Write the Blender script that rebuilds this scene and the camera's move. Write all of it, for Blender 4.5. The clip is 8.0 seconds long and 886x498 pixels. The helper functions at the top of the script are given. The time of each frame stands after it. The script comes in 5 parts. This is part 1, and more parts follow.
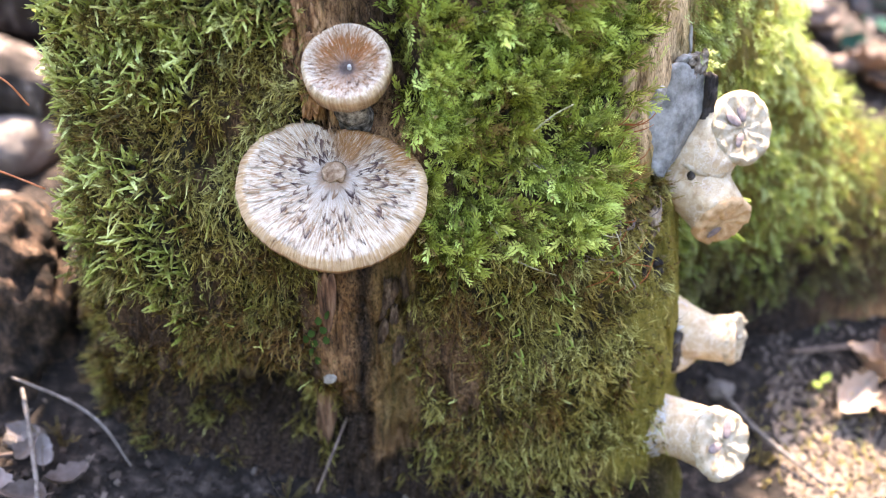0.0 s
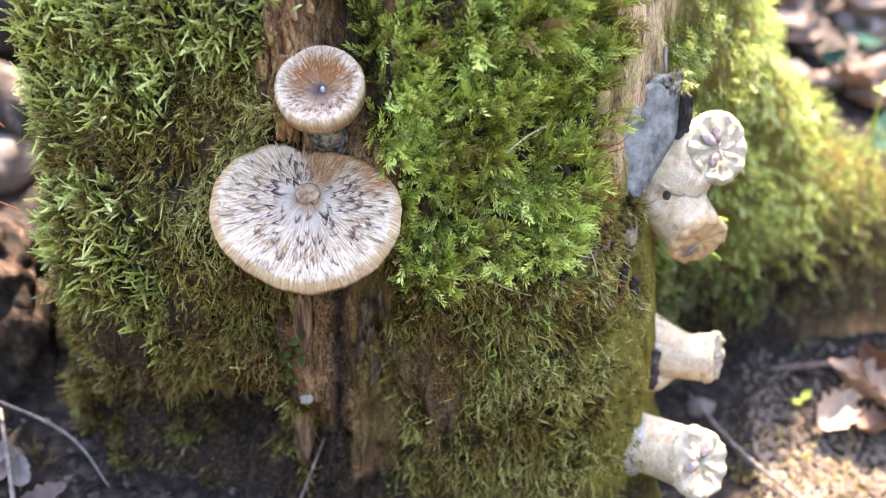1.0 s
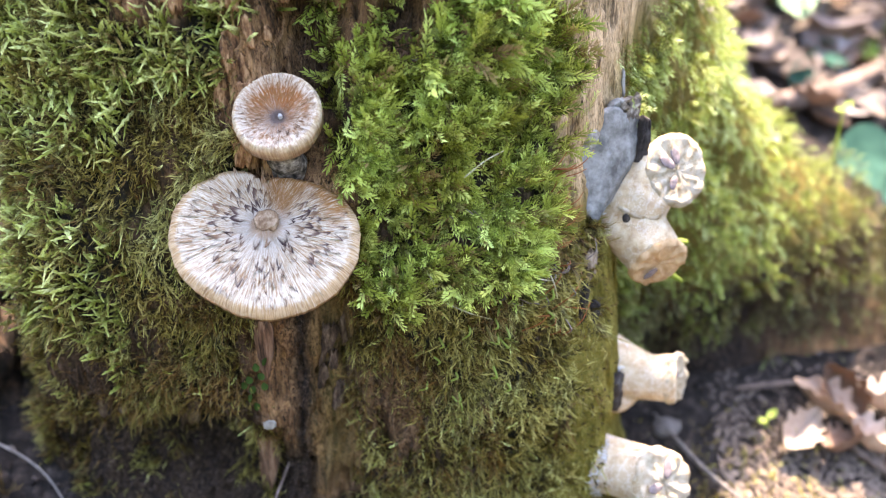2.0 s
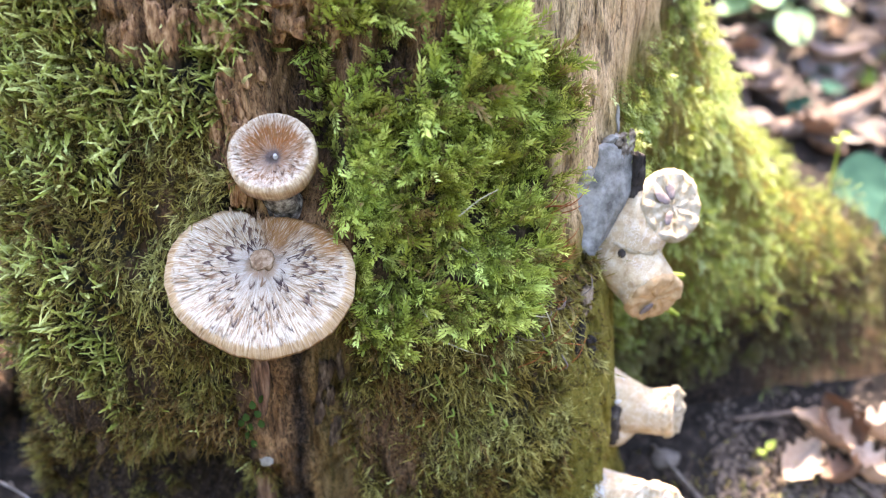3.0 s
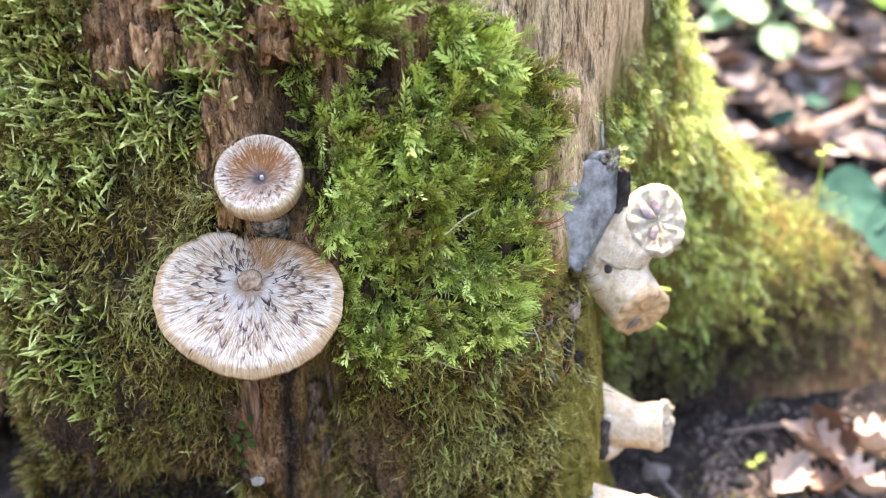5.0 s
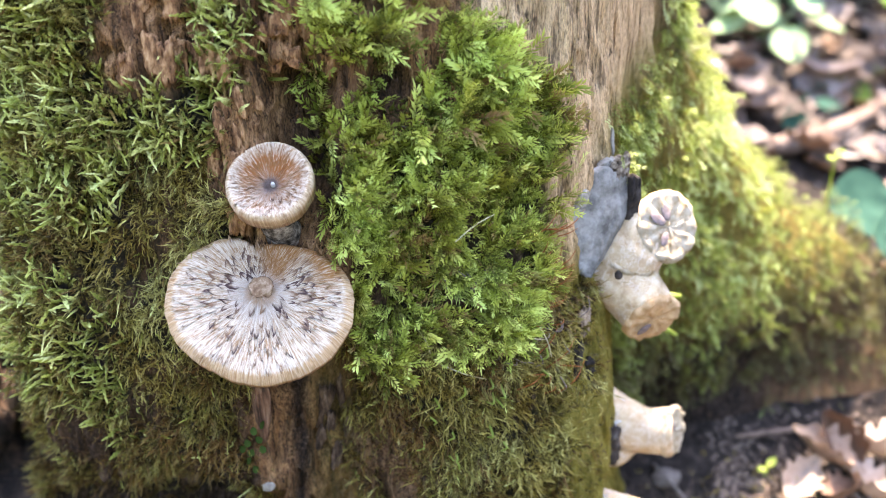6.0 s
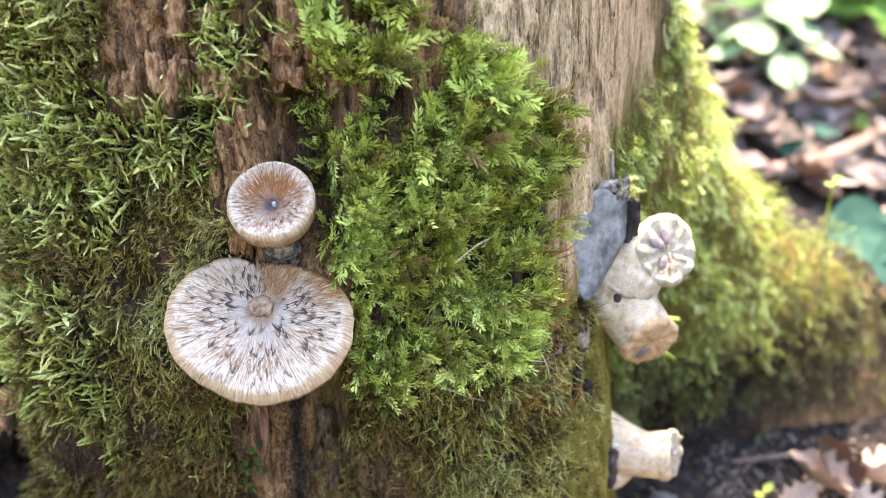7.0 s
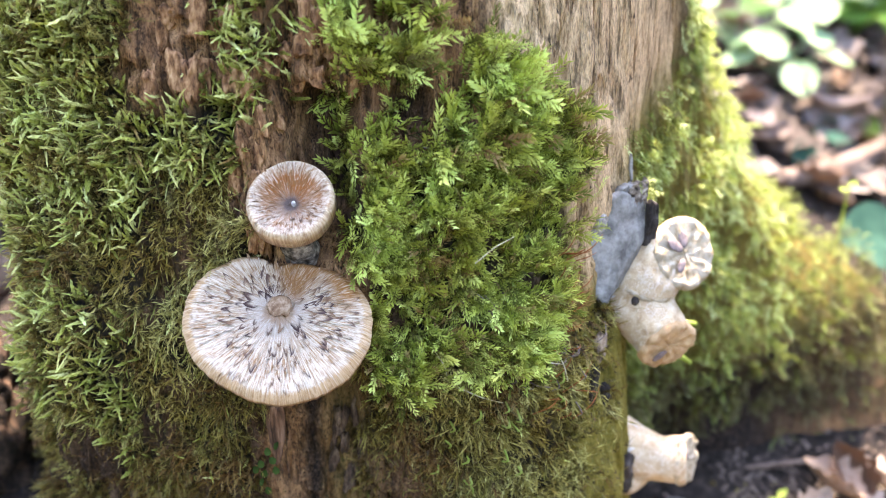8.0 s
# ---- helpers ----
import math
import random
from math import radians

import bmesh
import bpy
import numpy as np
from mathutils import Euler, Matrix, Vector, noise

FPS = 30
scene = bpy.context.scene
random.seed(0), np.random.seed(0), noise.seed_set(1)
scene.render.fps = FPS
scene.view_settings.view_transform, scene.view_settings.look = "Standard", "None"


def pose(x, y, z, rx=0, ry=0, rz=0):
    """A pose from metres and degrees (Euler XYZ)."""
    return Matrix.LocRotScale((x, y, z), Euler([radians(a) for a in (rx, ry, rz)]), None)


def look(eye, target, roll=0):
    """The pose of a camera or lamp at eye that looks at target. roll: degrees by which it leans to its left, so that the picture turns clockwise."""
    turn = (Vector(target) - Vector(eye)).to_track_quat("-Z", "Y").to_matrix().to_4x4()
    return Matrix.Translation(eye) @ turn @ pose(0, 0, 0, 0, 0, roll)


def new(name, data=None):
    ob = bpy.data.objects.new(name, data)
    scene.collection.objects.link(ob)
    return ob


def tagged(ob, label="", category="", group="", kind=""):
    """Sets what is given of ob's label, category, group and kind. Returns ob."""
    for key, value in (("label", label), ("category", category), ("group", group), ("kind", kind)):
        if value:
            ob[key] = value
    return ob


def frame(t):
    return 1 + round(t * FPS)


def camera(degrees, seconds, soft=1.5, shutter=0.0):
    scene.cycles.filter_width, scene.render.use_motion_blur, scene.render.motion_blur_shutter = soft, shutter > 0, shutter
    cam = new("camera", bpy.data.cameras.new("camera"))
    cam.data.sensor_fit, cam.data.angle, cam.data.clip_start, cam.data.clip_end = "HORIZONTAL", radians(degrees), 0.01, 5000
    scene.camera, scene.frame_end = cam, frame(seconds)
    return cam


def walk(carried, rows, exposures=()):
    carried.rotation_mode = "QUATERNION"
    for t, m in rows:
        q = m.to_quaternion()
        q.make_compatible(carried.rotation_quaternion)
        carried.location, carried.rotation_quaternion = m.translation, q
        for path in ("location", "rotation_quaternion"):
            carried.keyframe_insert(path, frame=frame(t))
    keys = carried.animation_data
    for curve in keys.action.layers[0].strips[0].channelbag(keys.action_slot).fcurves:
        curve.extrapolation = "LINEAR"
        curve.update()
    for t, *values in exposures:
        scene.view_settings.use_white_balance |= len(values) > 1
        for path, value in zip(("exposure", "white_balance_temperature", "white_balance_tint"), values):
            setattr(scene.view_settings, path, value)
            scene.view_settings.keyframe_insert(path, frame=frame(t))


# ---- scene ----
cam = camera(38, 8.0, soft=0.85)
PATH = [
    (0, (0.05822, -0.45615, 0.59235), (0.04789, -0.00039, 0.20225), 0.67),
    (0.5, (0.06303, -0.45326, 0.59483), (0.05137, 0.00250, 0.20477), 0.53),
    (1, (0.06780, -0.45310, 0.59662), (0.05940, 0.00580, 0.21017), 0.70),
    (1.5, (0.07236, -0.45346, 0.59926), (0.06816, 0.00948, 0.21759), 1.04),
    (1.7, (0.07536, -0.45309, 0.59973), (0.07366, 0.00985, 0.21806), 0.99),
    (2.8, (0.08307, -0.44912, 0.60759), (0.07995, 0.02013, 0.23370), 0.35),
    (3, (0.08307, -0.44777, 0.60932), (0.07995, 0.02148, 0.23543), 0.35),
    (3.5, (0.08831, -0.44786, 0.61152), (0.08524, 0.02349, 0.24029), 0.01),
    (4, (0.08901, -0.44799, 0.61223), (0.08901, 0.02482, 0.24284), -0.00),
    (4.5, (0.08634, -0.45056, 0.61201), (0.08782, 0.02355, 0.24429), -0.07),
    (6, (0.08546, -0.44920, 0.61533), (0.08112, 0.02480, 0.24751), -0.54),
    (6.5, (0.08699, -0.44868, 0.61854), (0.08136, 0.02773, 0.25384), -0.53),
    (7, (0.08368, -0.45157, 0.61497), (0.08117, 0.02943, 0.25633), 0.16),
    (7.5, (0.07982, -0.45153, 0.61289), (0.08083, 0.03108, 0.25640), 0.57),
    (8, (0.07526, -0.45254, 0.61073), (0.07235, 0.03106, 0.25559), 0.48),
]
walk(cam, [(t, look(eye, target, roll)) for t, eye, target, roll in PATH], exposures=[(0, 4.07, 7700, 20), (8, 4.07, 7700, 20)])
cam.data.dof.use_dof = True
cam.data.dof.focus_distance = 0.598
cam.data.dof.aperture_fstop = 4.9

# ---------------------------------------------------------------- light
SUN = Vector((0.10, 0.61, 0.785)).normalized()
world = bpy.data.worlds.new("forest_sky")
scene.world = world
world.use_nodes = True
wn, wl = world.node_tree.nodes, world.node_tree.links
sky = wn.new("ShaderNodeTexSky")
sky.sky_type = "NISHITA"
sky.sun_disc = False
sky.sun_elevation = math.asin(SUN.z)
sky.sun_rotation = math.atan2(SUN.x, SUN.y)
wl.new(sky.outputs[0], wn["Background"].inputs[0])
wn["Background"].inputs[1].default_value = 0.15
sun_data = bpy.data.lights.new("sun", "SUN")
sun_data.energy, sun_data.angle, sun_data.color = 2.5, radians(0.6), (1.0, 0.93, 0.82)
sun = new("sun", sun_data)
sun.matrix_world = look((0, 0, 3), Vector((0, 0, 3)) - SUN)


# ---------------------------------------------------------------- numpy noise
def hashed(i, j, k):
    i, j, k = (np.atleast_1d(a) for a in (i, j, k))
    n = (i * 374761393 + j * 668265263 + k * 2147483647 + 1274126177) & 0xFFFFFFFF
    n = ((n ^ (n >> 13)) * 1274126177) & 0xFFFFFFFF
    n = ((n ^ (n >> 16)) * 1103515245) & 0xFFFFFFFF
    return ((n ^ (n >> 15)) & 0xFFFFFF) / 0xFFFFFF


def vnoise(x, y, z):
    """Value noise in -1 .. 1 on arrays."""
    x, y, z = np.broadcast_arrays(np.asarray(x, float), np.asarray(y, float), np.asarray(z, float))
    i, j, k = (np.floor(a).astype(np.int64) for a in (x, y, z))
    u, v, w = x - i, y - j, z - k
    u, v, w = (a * a * (3 - 2 * a) for a in (u, v, w))
    out = 0
    for a in (0, 1):
        for b in (0, 1):
            for c in (0, 1):
                out = out + hashed(i + a, j + b, k + c) * (u if a else 1 - u) * (v if b else 1 - v) * (w if c else 1 - w)
    return np.reshape(out * 2 - 1, x.shape)


def fbm(x, y, z, octaves=4):
    out, amp, total = 0, 1.0, 0.0
    for o in range(octaves):
        s = 2.03 ** o
        out = out + amp * vnoise(np.asarray(x) * s + 17.3 * o, np.asarray(y) * s - 9.1 * o, np.asarray(z) * s + 4.7 * o)
        total += amp
        amp *= 0.5
    return out / total


def step(a, b, x):
    t = np.clip((np.asarray(x, float) - a) / (b - a), 0, 1)
    return t * t * (3 - 2 * t)


# ---------------------------------------------------------------- mesh helpers
def fill_mesh(name, verts, faces, smooth=True, attrs=None):
    """A mesh from arrays; faces all of one length (n x 3 or n x 4)."""
    verts, faces = np.asarray(verts, np.float32), np.asarray(faces, np.int32)
    me = bpy.data.meshes.new(name)
    n, k = faces.shape
    me.vertices.add(len(verts))
    me.vertices.foreach_set("co", verts.ravel())
    me.loops.add(n * k)
    me.loops.foreach_set("vertex_index", faces.ravel())
    me.polygons.add(n)
    me.polygons.foreach_set("loop_start", np.arange(0, n * k, k, dtype=np.int32))
    me.update(calc_edges=True)
    me.validate()
    me.polygons.foreach_set("use_smooth", np.full(len(me.polygons), smooth))
    for key, values in (attrs or {}).items():
        me.attributes.new(key, "FLOAT", "POINT").data.foreach_set("value", np.asarray(values, np.float32).ravel())
    return me


def solid(name, me, material, parent=None, label=""):
    me.materials.append(material)
    ob = new(name, me)
    if parent is not None:
        ob.parent = parent
    return tagged(ob, label)


def part(name, bm, material, parent=None, label="", smooth=True):
    me = bpy.data.meshes.new(name)
    for f in bm.faces:
        f.smooth = smooth
    bm.to_mesh(me)
    bm.free()
    return solid(name, me, material, parent, label)


def grid_faces(rows, cols, wrap=False):
    c = cols if wrap else cols - 1
    i, j = np.meshgrid(np.arange(rows - 1), np.arange(c), indexing="ij")
    j2 = (j + 1) % cols
    return np.stack([i * cols + j, i * cols + j2, (i + 1) * cols + j2, (i + 1) * cols + j], -1).reshape(-1, 4)


def frame_along(points):
    """Tangent, side and up at each point of a polyline."""
    p = np.asarray(points, float)
    t = np.gradient(p, axis=0)
    t /= np.linalg.norm(t, axis=1, keepdims=True) + 1e-12
    ref = np.array([0.0, 0.0, 1.0]) if abs(t[:, 2]).mean() < 0.8 else np.array([0.0, -1.0, 0.0])
    side = np.cross(t, ref)
    side /= np.linalg.norm(side, axis=1, keepdims=True) + 1e-12
    return t, side, np.cross(side, t)


def smooth_line(points, n):
    """n points on a Catmull-Rom curve through the given ones."""
    p = np.asarray(points, float)
    p = np.vstack([2 * p[0] - p[1], p, 2 * p[-1] - p[-2]])
    out = []
    for s in np.linspace(0, len(p) - 3 - 1e-6, n):
        i = int(s)
        u = s - i
        a, b, c, d = p[i:i + 4]
        out.append(0.5 * (2 * b + (c - a) * u + (2 * a - 5 * b + 4 * c - d) * u * u + (3 * b - a - 3 * c + d) * u ** 3))
    return np.array(out)


def tube(points, radii, n=48, sides=12, rough=0.0, freq=60.0, seed=0.0, name="tube", cap=True, squash=1.0):
    """A tapered, uneven tube along a smooth line, with attribute along (0 .. 1)."""
    line = smooth_line(points, n)
    rad = np.interp(np.linspace(0, 1, n), np.linspace(0, 1, len(radii)), radii)
    _, side, up = frame_along(line)
    a = np.linspace(0, 2 * np.pi, sides, endpoint=False)
    ring = np.cos(a)[None, :, None] * side[:, None] + squash * np.sin(a)[None, :, None] * up[:, None]
    base = line[:, None] + ring * rad[:, None, None]
    if rough:
        b = base.reshape(-1, 3)
        k = fbm(b[:, 0] * freq + seed, b[:, 1] * freq, b[:, 2] * freq, 3).reshape(n, sides, 1)
        base = base + ring * k * rough * rad[:, None, None]
    v = base.reshape(-1, 3)
    f = grid_faces(n, sides, True)
    along = np.repeat(np.linspace(0, 1, n), sides)
    if cap:
        v = np.vstack([v, line[0], line[-1]])
        along = np.r_[along, 0, 1]
        i = np.arange(sides)
        j = (i + 1) % sides
        a0, a1 = n * sides, n * sides + 1
        f = np.vstack([f, np.stack([j, i, np.full(sides, a0), np.full(sides, a0)], -1)[:, :],
                       np.stack([(n - 1) * sides + i, (n - 1) * sides + j, np.full(sides, a1), np.full(sides, a1)], -1)])
        tri = f[f[:, 2] == f[:, 3]][:, :3]
        quad = f[f[:, 2] != f[:, 3]]
        f = np.vstack([quad[:, [0, 1, 2]], quad[:, [0, 2, 3]], tri])
    return fill_mesh(name, v, f, True, {"along": along})


# ---------------------------------------------------------------- materials
def blank(name, rough=0.8, spec=0.3):
    m = bpy.data.materials.new(name)
    m.use_nodes = True
    nt = m.node_tree
    p = nt.nodes["Principled BSDF"]
    p.inputs["Roughness"].default_value = rough
    p.inputs["Specular IOR Level"].default_value = spec
    return m, nt, p


def tex_noise(nt, vec, scale, detail=5, rough=0.6, distort=0.0):
    n = nt.nodes.new("ShaderNodeTexNoise")
    n.inputs["Scale"].default_value = scale
    n.inputs["Detail"].default_value = detail
    n.inputs["Roughness"].default_value = rough
    n.inputs["Distortion"].default_value = distort
    if vec is not None:
        nt.links.new(vec, n.inputs["Vector"])
    return n.outputs[0]


def coords(nt, scale=(1, 1, 1), kind="Object"):
    c = nt.nodes.new("ShaderNodeTexCoord")
    m = nt.nodes.new("ShaderNodeMapping")
    m.inputs["Scale"].default_value = scale
    nt.links.new(c.outputs[kind], m.inputs["Vector"])
    return m.outputs[0]


def ramp(nt, fac, stops):
    r = nt.nodes.new("ShaderNodeValToRGB")
    e = r.color_ramp.elements
    while len(e) < len(stops):
        e.new(0.5)
    for el, (pos, col) in zip(e, stops):
        el.position = pos
        el.color = (*col, 1) if len(col) == 3 else (col[0], col[0], col[0], 1)
    nt.links.new(fac, r.inputs[0])
    return r.outputs[0]


def mix(nt, fac, a, b, mode="MIX"):
    m = nt.nodes.new("ShaderNodeMix")
    m.data_type, m.blend_type = "RGBA", mode
    for sock, v in ((m.inputs[0], fac), (m.inputs[6], a), (m.inputs[7], b)):
        if isinstance(v, (int, float)):
            sock.default_value = v
        elif isinstance(v, tuple):
            sock.default_value = (*v, 1)
        else:
            nt.links.new(v, sock)
    return m.outputs[2]


def arith(nt, op, a, b=0.0, clamp=False):
    m = nt.nodes.new("ShaderNodeMath")
    m.operation, m.use_clamp = op, clamp
    for sock, v in ((m.inputs[0], a), (m.inputs[1], b)):
        if isinstance(v, (int, float)):
            sock.default_value = v
        else:
            nt.links.new(v, sock)
    return m.outputs[0]


def attr(nt, name):
    a = nt.nodes.new("ShaderNodeAttribute")
    a.attribute_name = name
    return a.outputs["Fac"]


def bump(nt, p, height, strength=0.5, distance=0.001):
    b = nt.nodes.new("ShaderNodeBump")
    b.inputs["Strength"].default_value = strength
    b.inputs["Distance"].default_value = distance
    nt.links.new(height, b.inputs["Height"])
    nt.links.new(b.outputs[0], p.inputs["Normal"])


def leafy(nt, p, colour, share=0.35):
    """Lets light through thin leaves."""
    t = nt.nodes.new("ShaderNodeBsdfTranslucent")
    nt.links.new(colour, t.inputs["Color"])
    m = nt.nodes.new("ShaderNodeMixShader")
    m.inputs[0].default_value = share
    out = nt.nodes["Material Output"]
    nt.links.new(p.outputs[0], m.inputs[1])
    nt.links.new(t.outputs[0], m.inputs[2])
    nt.links.new(m.outputs[0], out.inputs["Surface"])


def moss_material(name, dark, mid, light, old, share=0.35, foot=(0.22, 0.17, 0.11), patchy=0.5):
    """dark to light by the shoot, paler to the tip, feet darkened with painted shade; some shoots dead and brown."""
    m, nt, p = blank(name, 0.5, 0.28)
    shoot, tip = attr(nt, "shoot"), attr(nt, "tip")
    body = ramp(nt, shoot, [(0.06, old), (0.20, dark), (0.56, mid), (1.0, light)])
    # foot: dead brown, darkened with the shade between shoots put into the colour
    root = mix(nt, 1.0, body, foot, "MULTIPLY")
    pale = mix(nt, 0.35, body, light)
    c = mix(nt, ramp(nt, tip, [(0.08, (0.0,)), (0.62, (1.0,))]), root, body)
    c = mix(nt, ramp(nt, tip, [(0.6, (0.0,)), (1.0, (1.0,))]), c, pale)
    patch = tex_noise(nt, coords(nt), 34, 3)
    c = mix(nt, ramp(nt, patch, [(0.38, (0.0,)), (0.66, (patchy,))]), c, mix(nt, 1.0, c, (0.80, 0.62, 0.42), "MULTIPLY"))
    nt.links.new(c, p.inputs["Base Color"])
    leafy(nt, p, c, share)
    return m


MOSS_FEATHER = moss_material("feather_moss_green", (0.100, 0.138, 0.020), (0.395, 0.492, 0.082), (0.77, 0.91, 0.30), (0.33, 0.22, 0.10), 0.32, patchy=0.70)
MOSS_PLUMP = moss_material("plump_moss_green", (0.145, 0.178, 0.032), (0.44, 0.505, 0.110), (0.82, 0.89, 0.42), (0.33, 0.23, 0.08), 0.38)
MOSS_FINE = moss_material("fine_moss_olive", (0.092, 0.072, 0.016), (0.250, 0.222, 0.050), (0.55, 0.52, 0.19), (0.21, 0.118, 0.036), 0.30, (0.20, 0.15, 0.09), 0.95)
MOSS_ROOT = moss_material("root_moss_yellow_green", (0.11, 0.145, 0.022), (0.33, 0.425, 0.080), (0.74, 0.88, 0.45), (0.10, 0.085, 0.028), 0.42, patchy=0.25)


def wood_material():
    m, nt, p = blank("weathered_stump_wood", 0.85, 0.2)
    co = coords(nt, (1, 0.75, 0.075))
    fine = tex_noise(nt, co, 520, 6, 0.7)
    wide = tex_noise(nt, coords(nt, (1, 0.30, 0.10)), 120, 7, 0.75, 0.1)
    blot = tex_noise(nt, coords(nt, (1, 1, 0.5)), 46, 5, 0.65)
    crumb = tex_noise(nt, coords(nt, (1, 1, 0.6)), 620, 7, 0.75, 0.2)
    tan = ramp(nt, fine, [(0.34, (0.20, 0.115, 0.057)), (0.46, (0.57, 0.370, 0.200)), (0.62, (0.82, 0.57, 0.34))])
    grey = ramp(nt, wide, [(0.36, (0.32, 0.205, 0.112)), (0.60, (0.68, 0.475, 0.28))])
    pale = mix(nt, 0.45, tan, grey)
    rot = ramp(nt, wide, [(0.36, (0.055, 0.027, 0.014)), (0.48, (0.26, 0.125, 0.056)), (0.62, (0.58, 0.32, 0.155))])
    rot = mix(nt, ramp(nt, crumb, [(0.44, (0.0,)), (0.60, (0.75,))]), rot, mix(nt, ramp(nt, blot, [(0.42, (0.0,)), (0.60, (1.0,))]), (0.23, 0.125, 0.066), (0.62, 0.34, 0.15)))
    rot = mix(nt, ramp(nt, crumb, [(0.36, (0.85,)), (0.46, (0.0,))]), rot, (0.022, 0.013, 0.009))
    c = mix(nt, attr(nt, "rot"), pale, rot)
    grain = tex_noise(nt, coords(nt, (1, 0.8, 0.22)), 1300, 3, 0.6)
    c = mix(nt, 1.0, c, ramp(nt, grain, [(0.34, (0.50,)), (0.56, (1.0,))]), "MULTIPLY")
    crack = tex_noise(nt, coords(nt, (1, 0.6, 0.045)), 330, 5, 0.6, 0.1)
    c = mix(nt, arith(nt, "MULTIPLY", ramp(nt, crack, [(0.385, (0.95,)), (0.425, (0.0,))]), 0.65), c, (0.028, 0.018, 0.012))
    hole = tex_noise(nt, coords(nt, (1, 1, 0.30)), 330, 2, 0.5)
    c = mix(nt, ramp(nt, hole, [(0.27, (0.9,)), (0.33, (0.0,))]), c, (0.022, 0.015, 0.011))
    # humus under the moss, its colour deepened to hold the shade in gaps
    shaded_turf = ramp(nt, tex_noise(nt, coords(nt), 420, 5, 0.7), [(0.3, (0.005, 0.004, 0.003)), (0.55, (0.020, 0.015, 0.007)), (0.75, (0.07, 0.045, 0.018))])
    c = mix(nt, attr(nt, "moss"), c, shaded_turf)
    film = ramp(nt, fine, [(0.2, (0.13, 0.105, 0.018)), (0.7, (0.27, 0.215, 0.042))])
    film = mix(nt, ramp(nt, crumb, [(0.40, (0.6,)), (0.52, (0.0,))]), film, (0.07, 0.075, 0.012))
    c = mix(nt, attr(nt, "film"), c, film)
    # black mask: dark wood, and the shade of hollows painted as colour
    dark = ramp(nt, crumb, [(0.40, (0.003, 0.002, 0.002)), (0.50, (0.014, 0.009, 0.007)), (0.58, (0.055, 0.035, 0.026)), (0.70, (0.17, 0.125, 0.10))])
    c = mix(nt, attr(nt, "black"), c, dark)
    nt.links.new(c, p.inputs["Base Color"])
    rough = mix(nt, arith(nt, "MULTIPLY", attr(nt, "rot"), 0.6), mix(nt, 0.35, mix(nt, 0.5, fine, wide), grain), crumb)
    bump(nt, p, mix(nt, 0.4, rough, ramp(nt, crack, [(0.36, (0.0,)), (0.50, (1.0,))])), 1.0, 0.0034)
    return m


WOOD = wood_material()


def mottled(name, stops, scale, rough=0.85, stretch=(1, 1, 1), bump_m=0.001, spec=0.2, detail=6):
    m, nt, p = blank(name, rough, spec)
    n = tex_noise(nt, coords(nt, stretch), scale, detail, 0.65)
    big = tex_noise(nt, coords(nt, stretch), scale * 0.17, 3, 0.6)
    c = ramp(nt, n, stops)
    c = mix(nt, ramp(nt, big, [(0.35, (0.0,)), (0.7, (0.55,))]), c, mix(nt, 1.0, c, (0.62, 0.55, 0.48), "MULTIPLY"))
    nt.links.new(c, p.inputs["Base Color"])
    bump(nt, p, n, 0.7, bump_m)
    return m


SOIL = mottled("forest_soil", [(0.35, (0.006, 0.005, 0.004)), (0.5, (0.016, 0.012, 0.010)), (0.62, (0.045, 0.034, 0.028)), (0.78, (0.13, 0.10, 0.08))], 90, 0.95, bump_m=0.006)
BLOCKER_GREEN = mottled("sky_blocker_green", [(0.3, (0.020, 0.030, 0.010)), (0.5, (0.055, 0.080, 0.022)), (0.75, (0.10, 0.14, 0.04))], 0.9, 0.9, bump_m=0.2)
TWIG = mottled("grey_twig_bark", [(0.3, (0.07, 0.057, 0.05)), (0.7, (0.22, 0.19, 0.17))], 260, 0.8, (1, 1, 0.3))
BRANCH = mottled("brown_branch_bark", [(0.3, (0.06, 0.040, 0.032)), (0.55, (0.15, 0.108, 0.088)), (0.75, (0.29, 0.225, 0.19))], 120, 0.85)
FLAKE = mottled("blue_grey_bark_flake", [(0.34, (0.095, 0.093, 0.088)), (0.47, (0.185, 0.184, 0.174)), (0.64, (0.33, 0.328, 0.318))], 120, 0.8, bump_m=0.0012)
STRIP = mottled("reddish_bark_strip", [(0.36, (0.035, 0.020, 0.014)), (0.5, (0.17, 0.090, 0.056)), (0.64, (0.34, 0.205, 0.135))], 260, 0.85, (1, 1, 0.10), 0.003)
PIECE = mottled("orange_brown_rotten_wood", [(0.36, (0.050, 0.024, 0.013)), (0.48, (0.24, 0.118, 0.056)), (0.62, (0.50, 0.29, 0.15)), (0.75, (0.68, 0.47, 0.29))], 330, 0.85, (1, 1, 0.22), 0.002)
OLD_PIECE = mottled("dark_brown_rotten_wood", [(0.36, (0.022, 0.014, 0.010)), (0.5, (0.085, 0.052, 0.034)), (0.66, (0.21, 0.145, 0.10))], 330, 0.88, (1, 1, 0.22), 0.002)
CHIP = mottled("pale_wood_chip", [(0.3, (0.22, 0.20, 0.175)), (0.7, (0.38, 0.35, 0.315))], 300, 0.8)
BARK = mottled("dark_log_bark", [(0.36, (0.015, 0.012, 0.010)), (0.5, (0.040, 0.031, 0.026)), (0.6, (0.085, 0.068, 0.058)), (0.70, (0.24, 0.21, 0.19))], 55, 0.9, (1, 1, 0.4), 0.006)
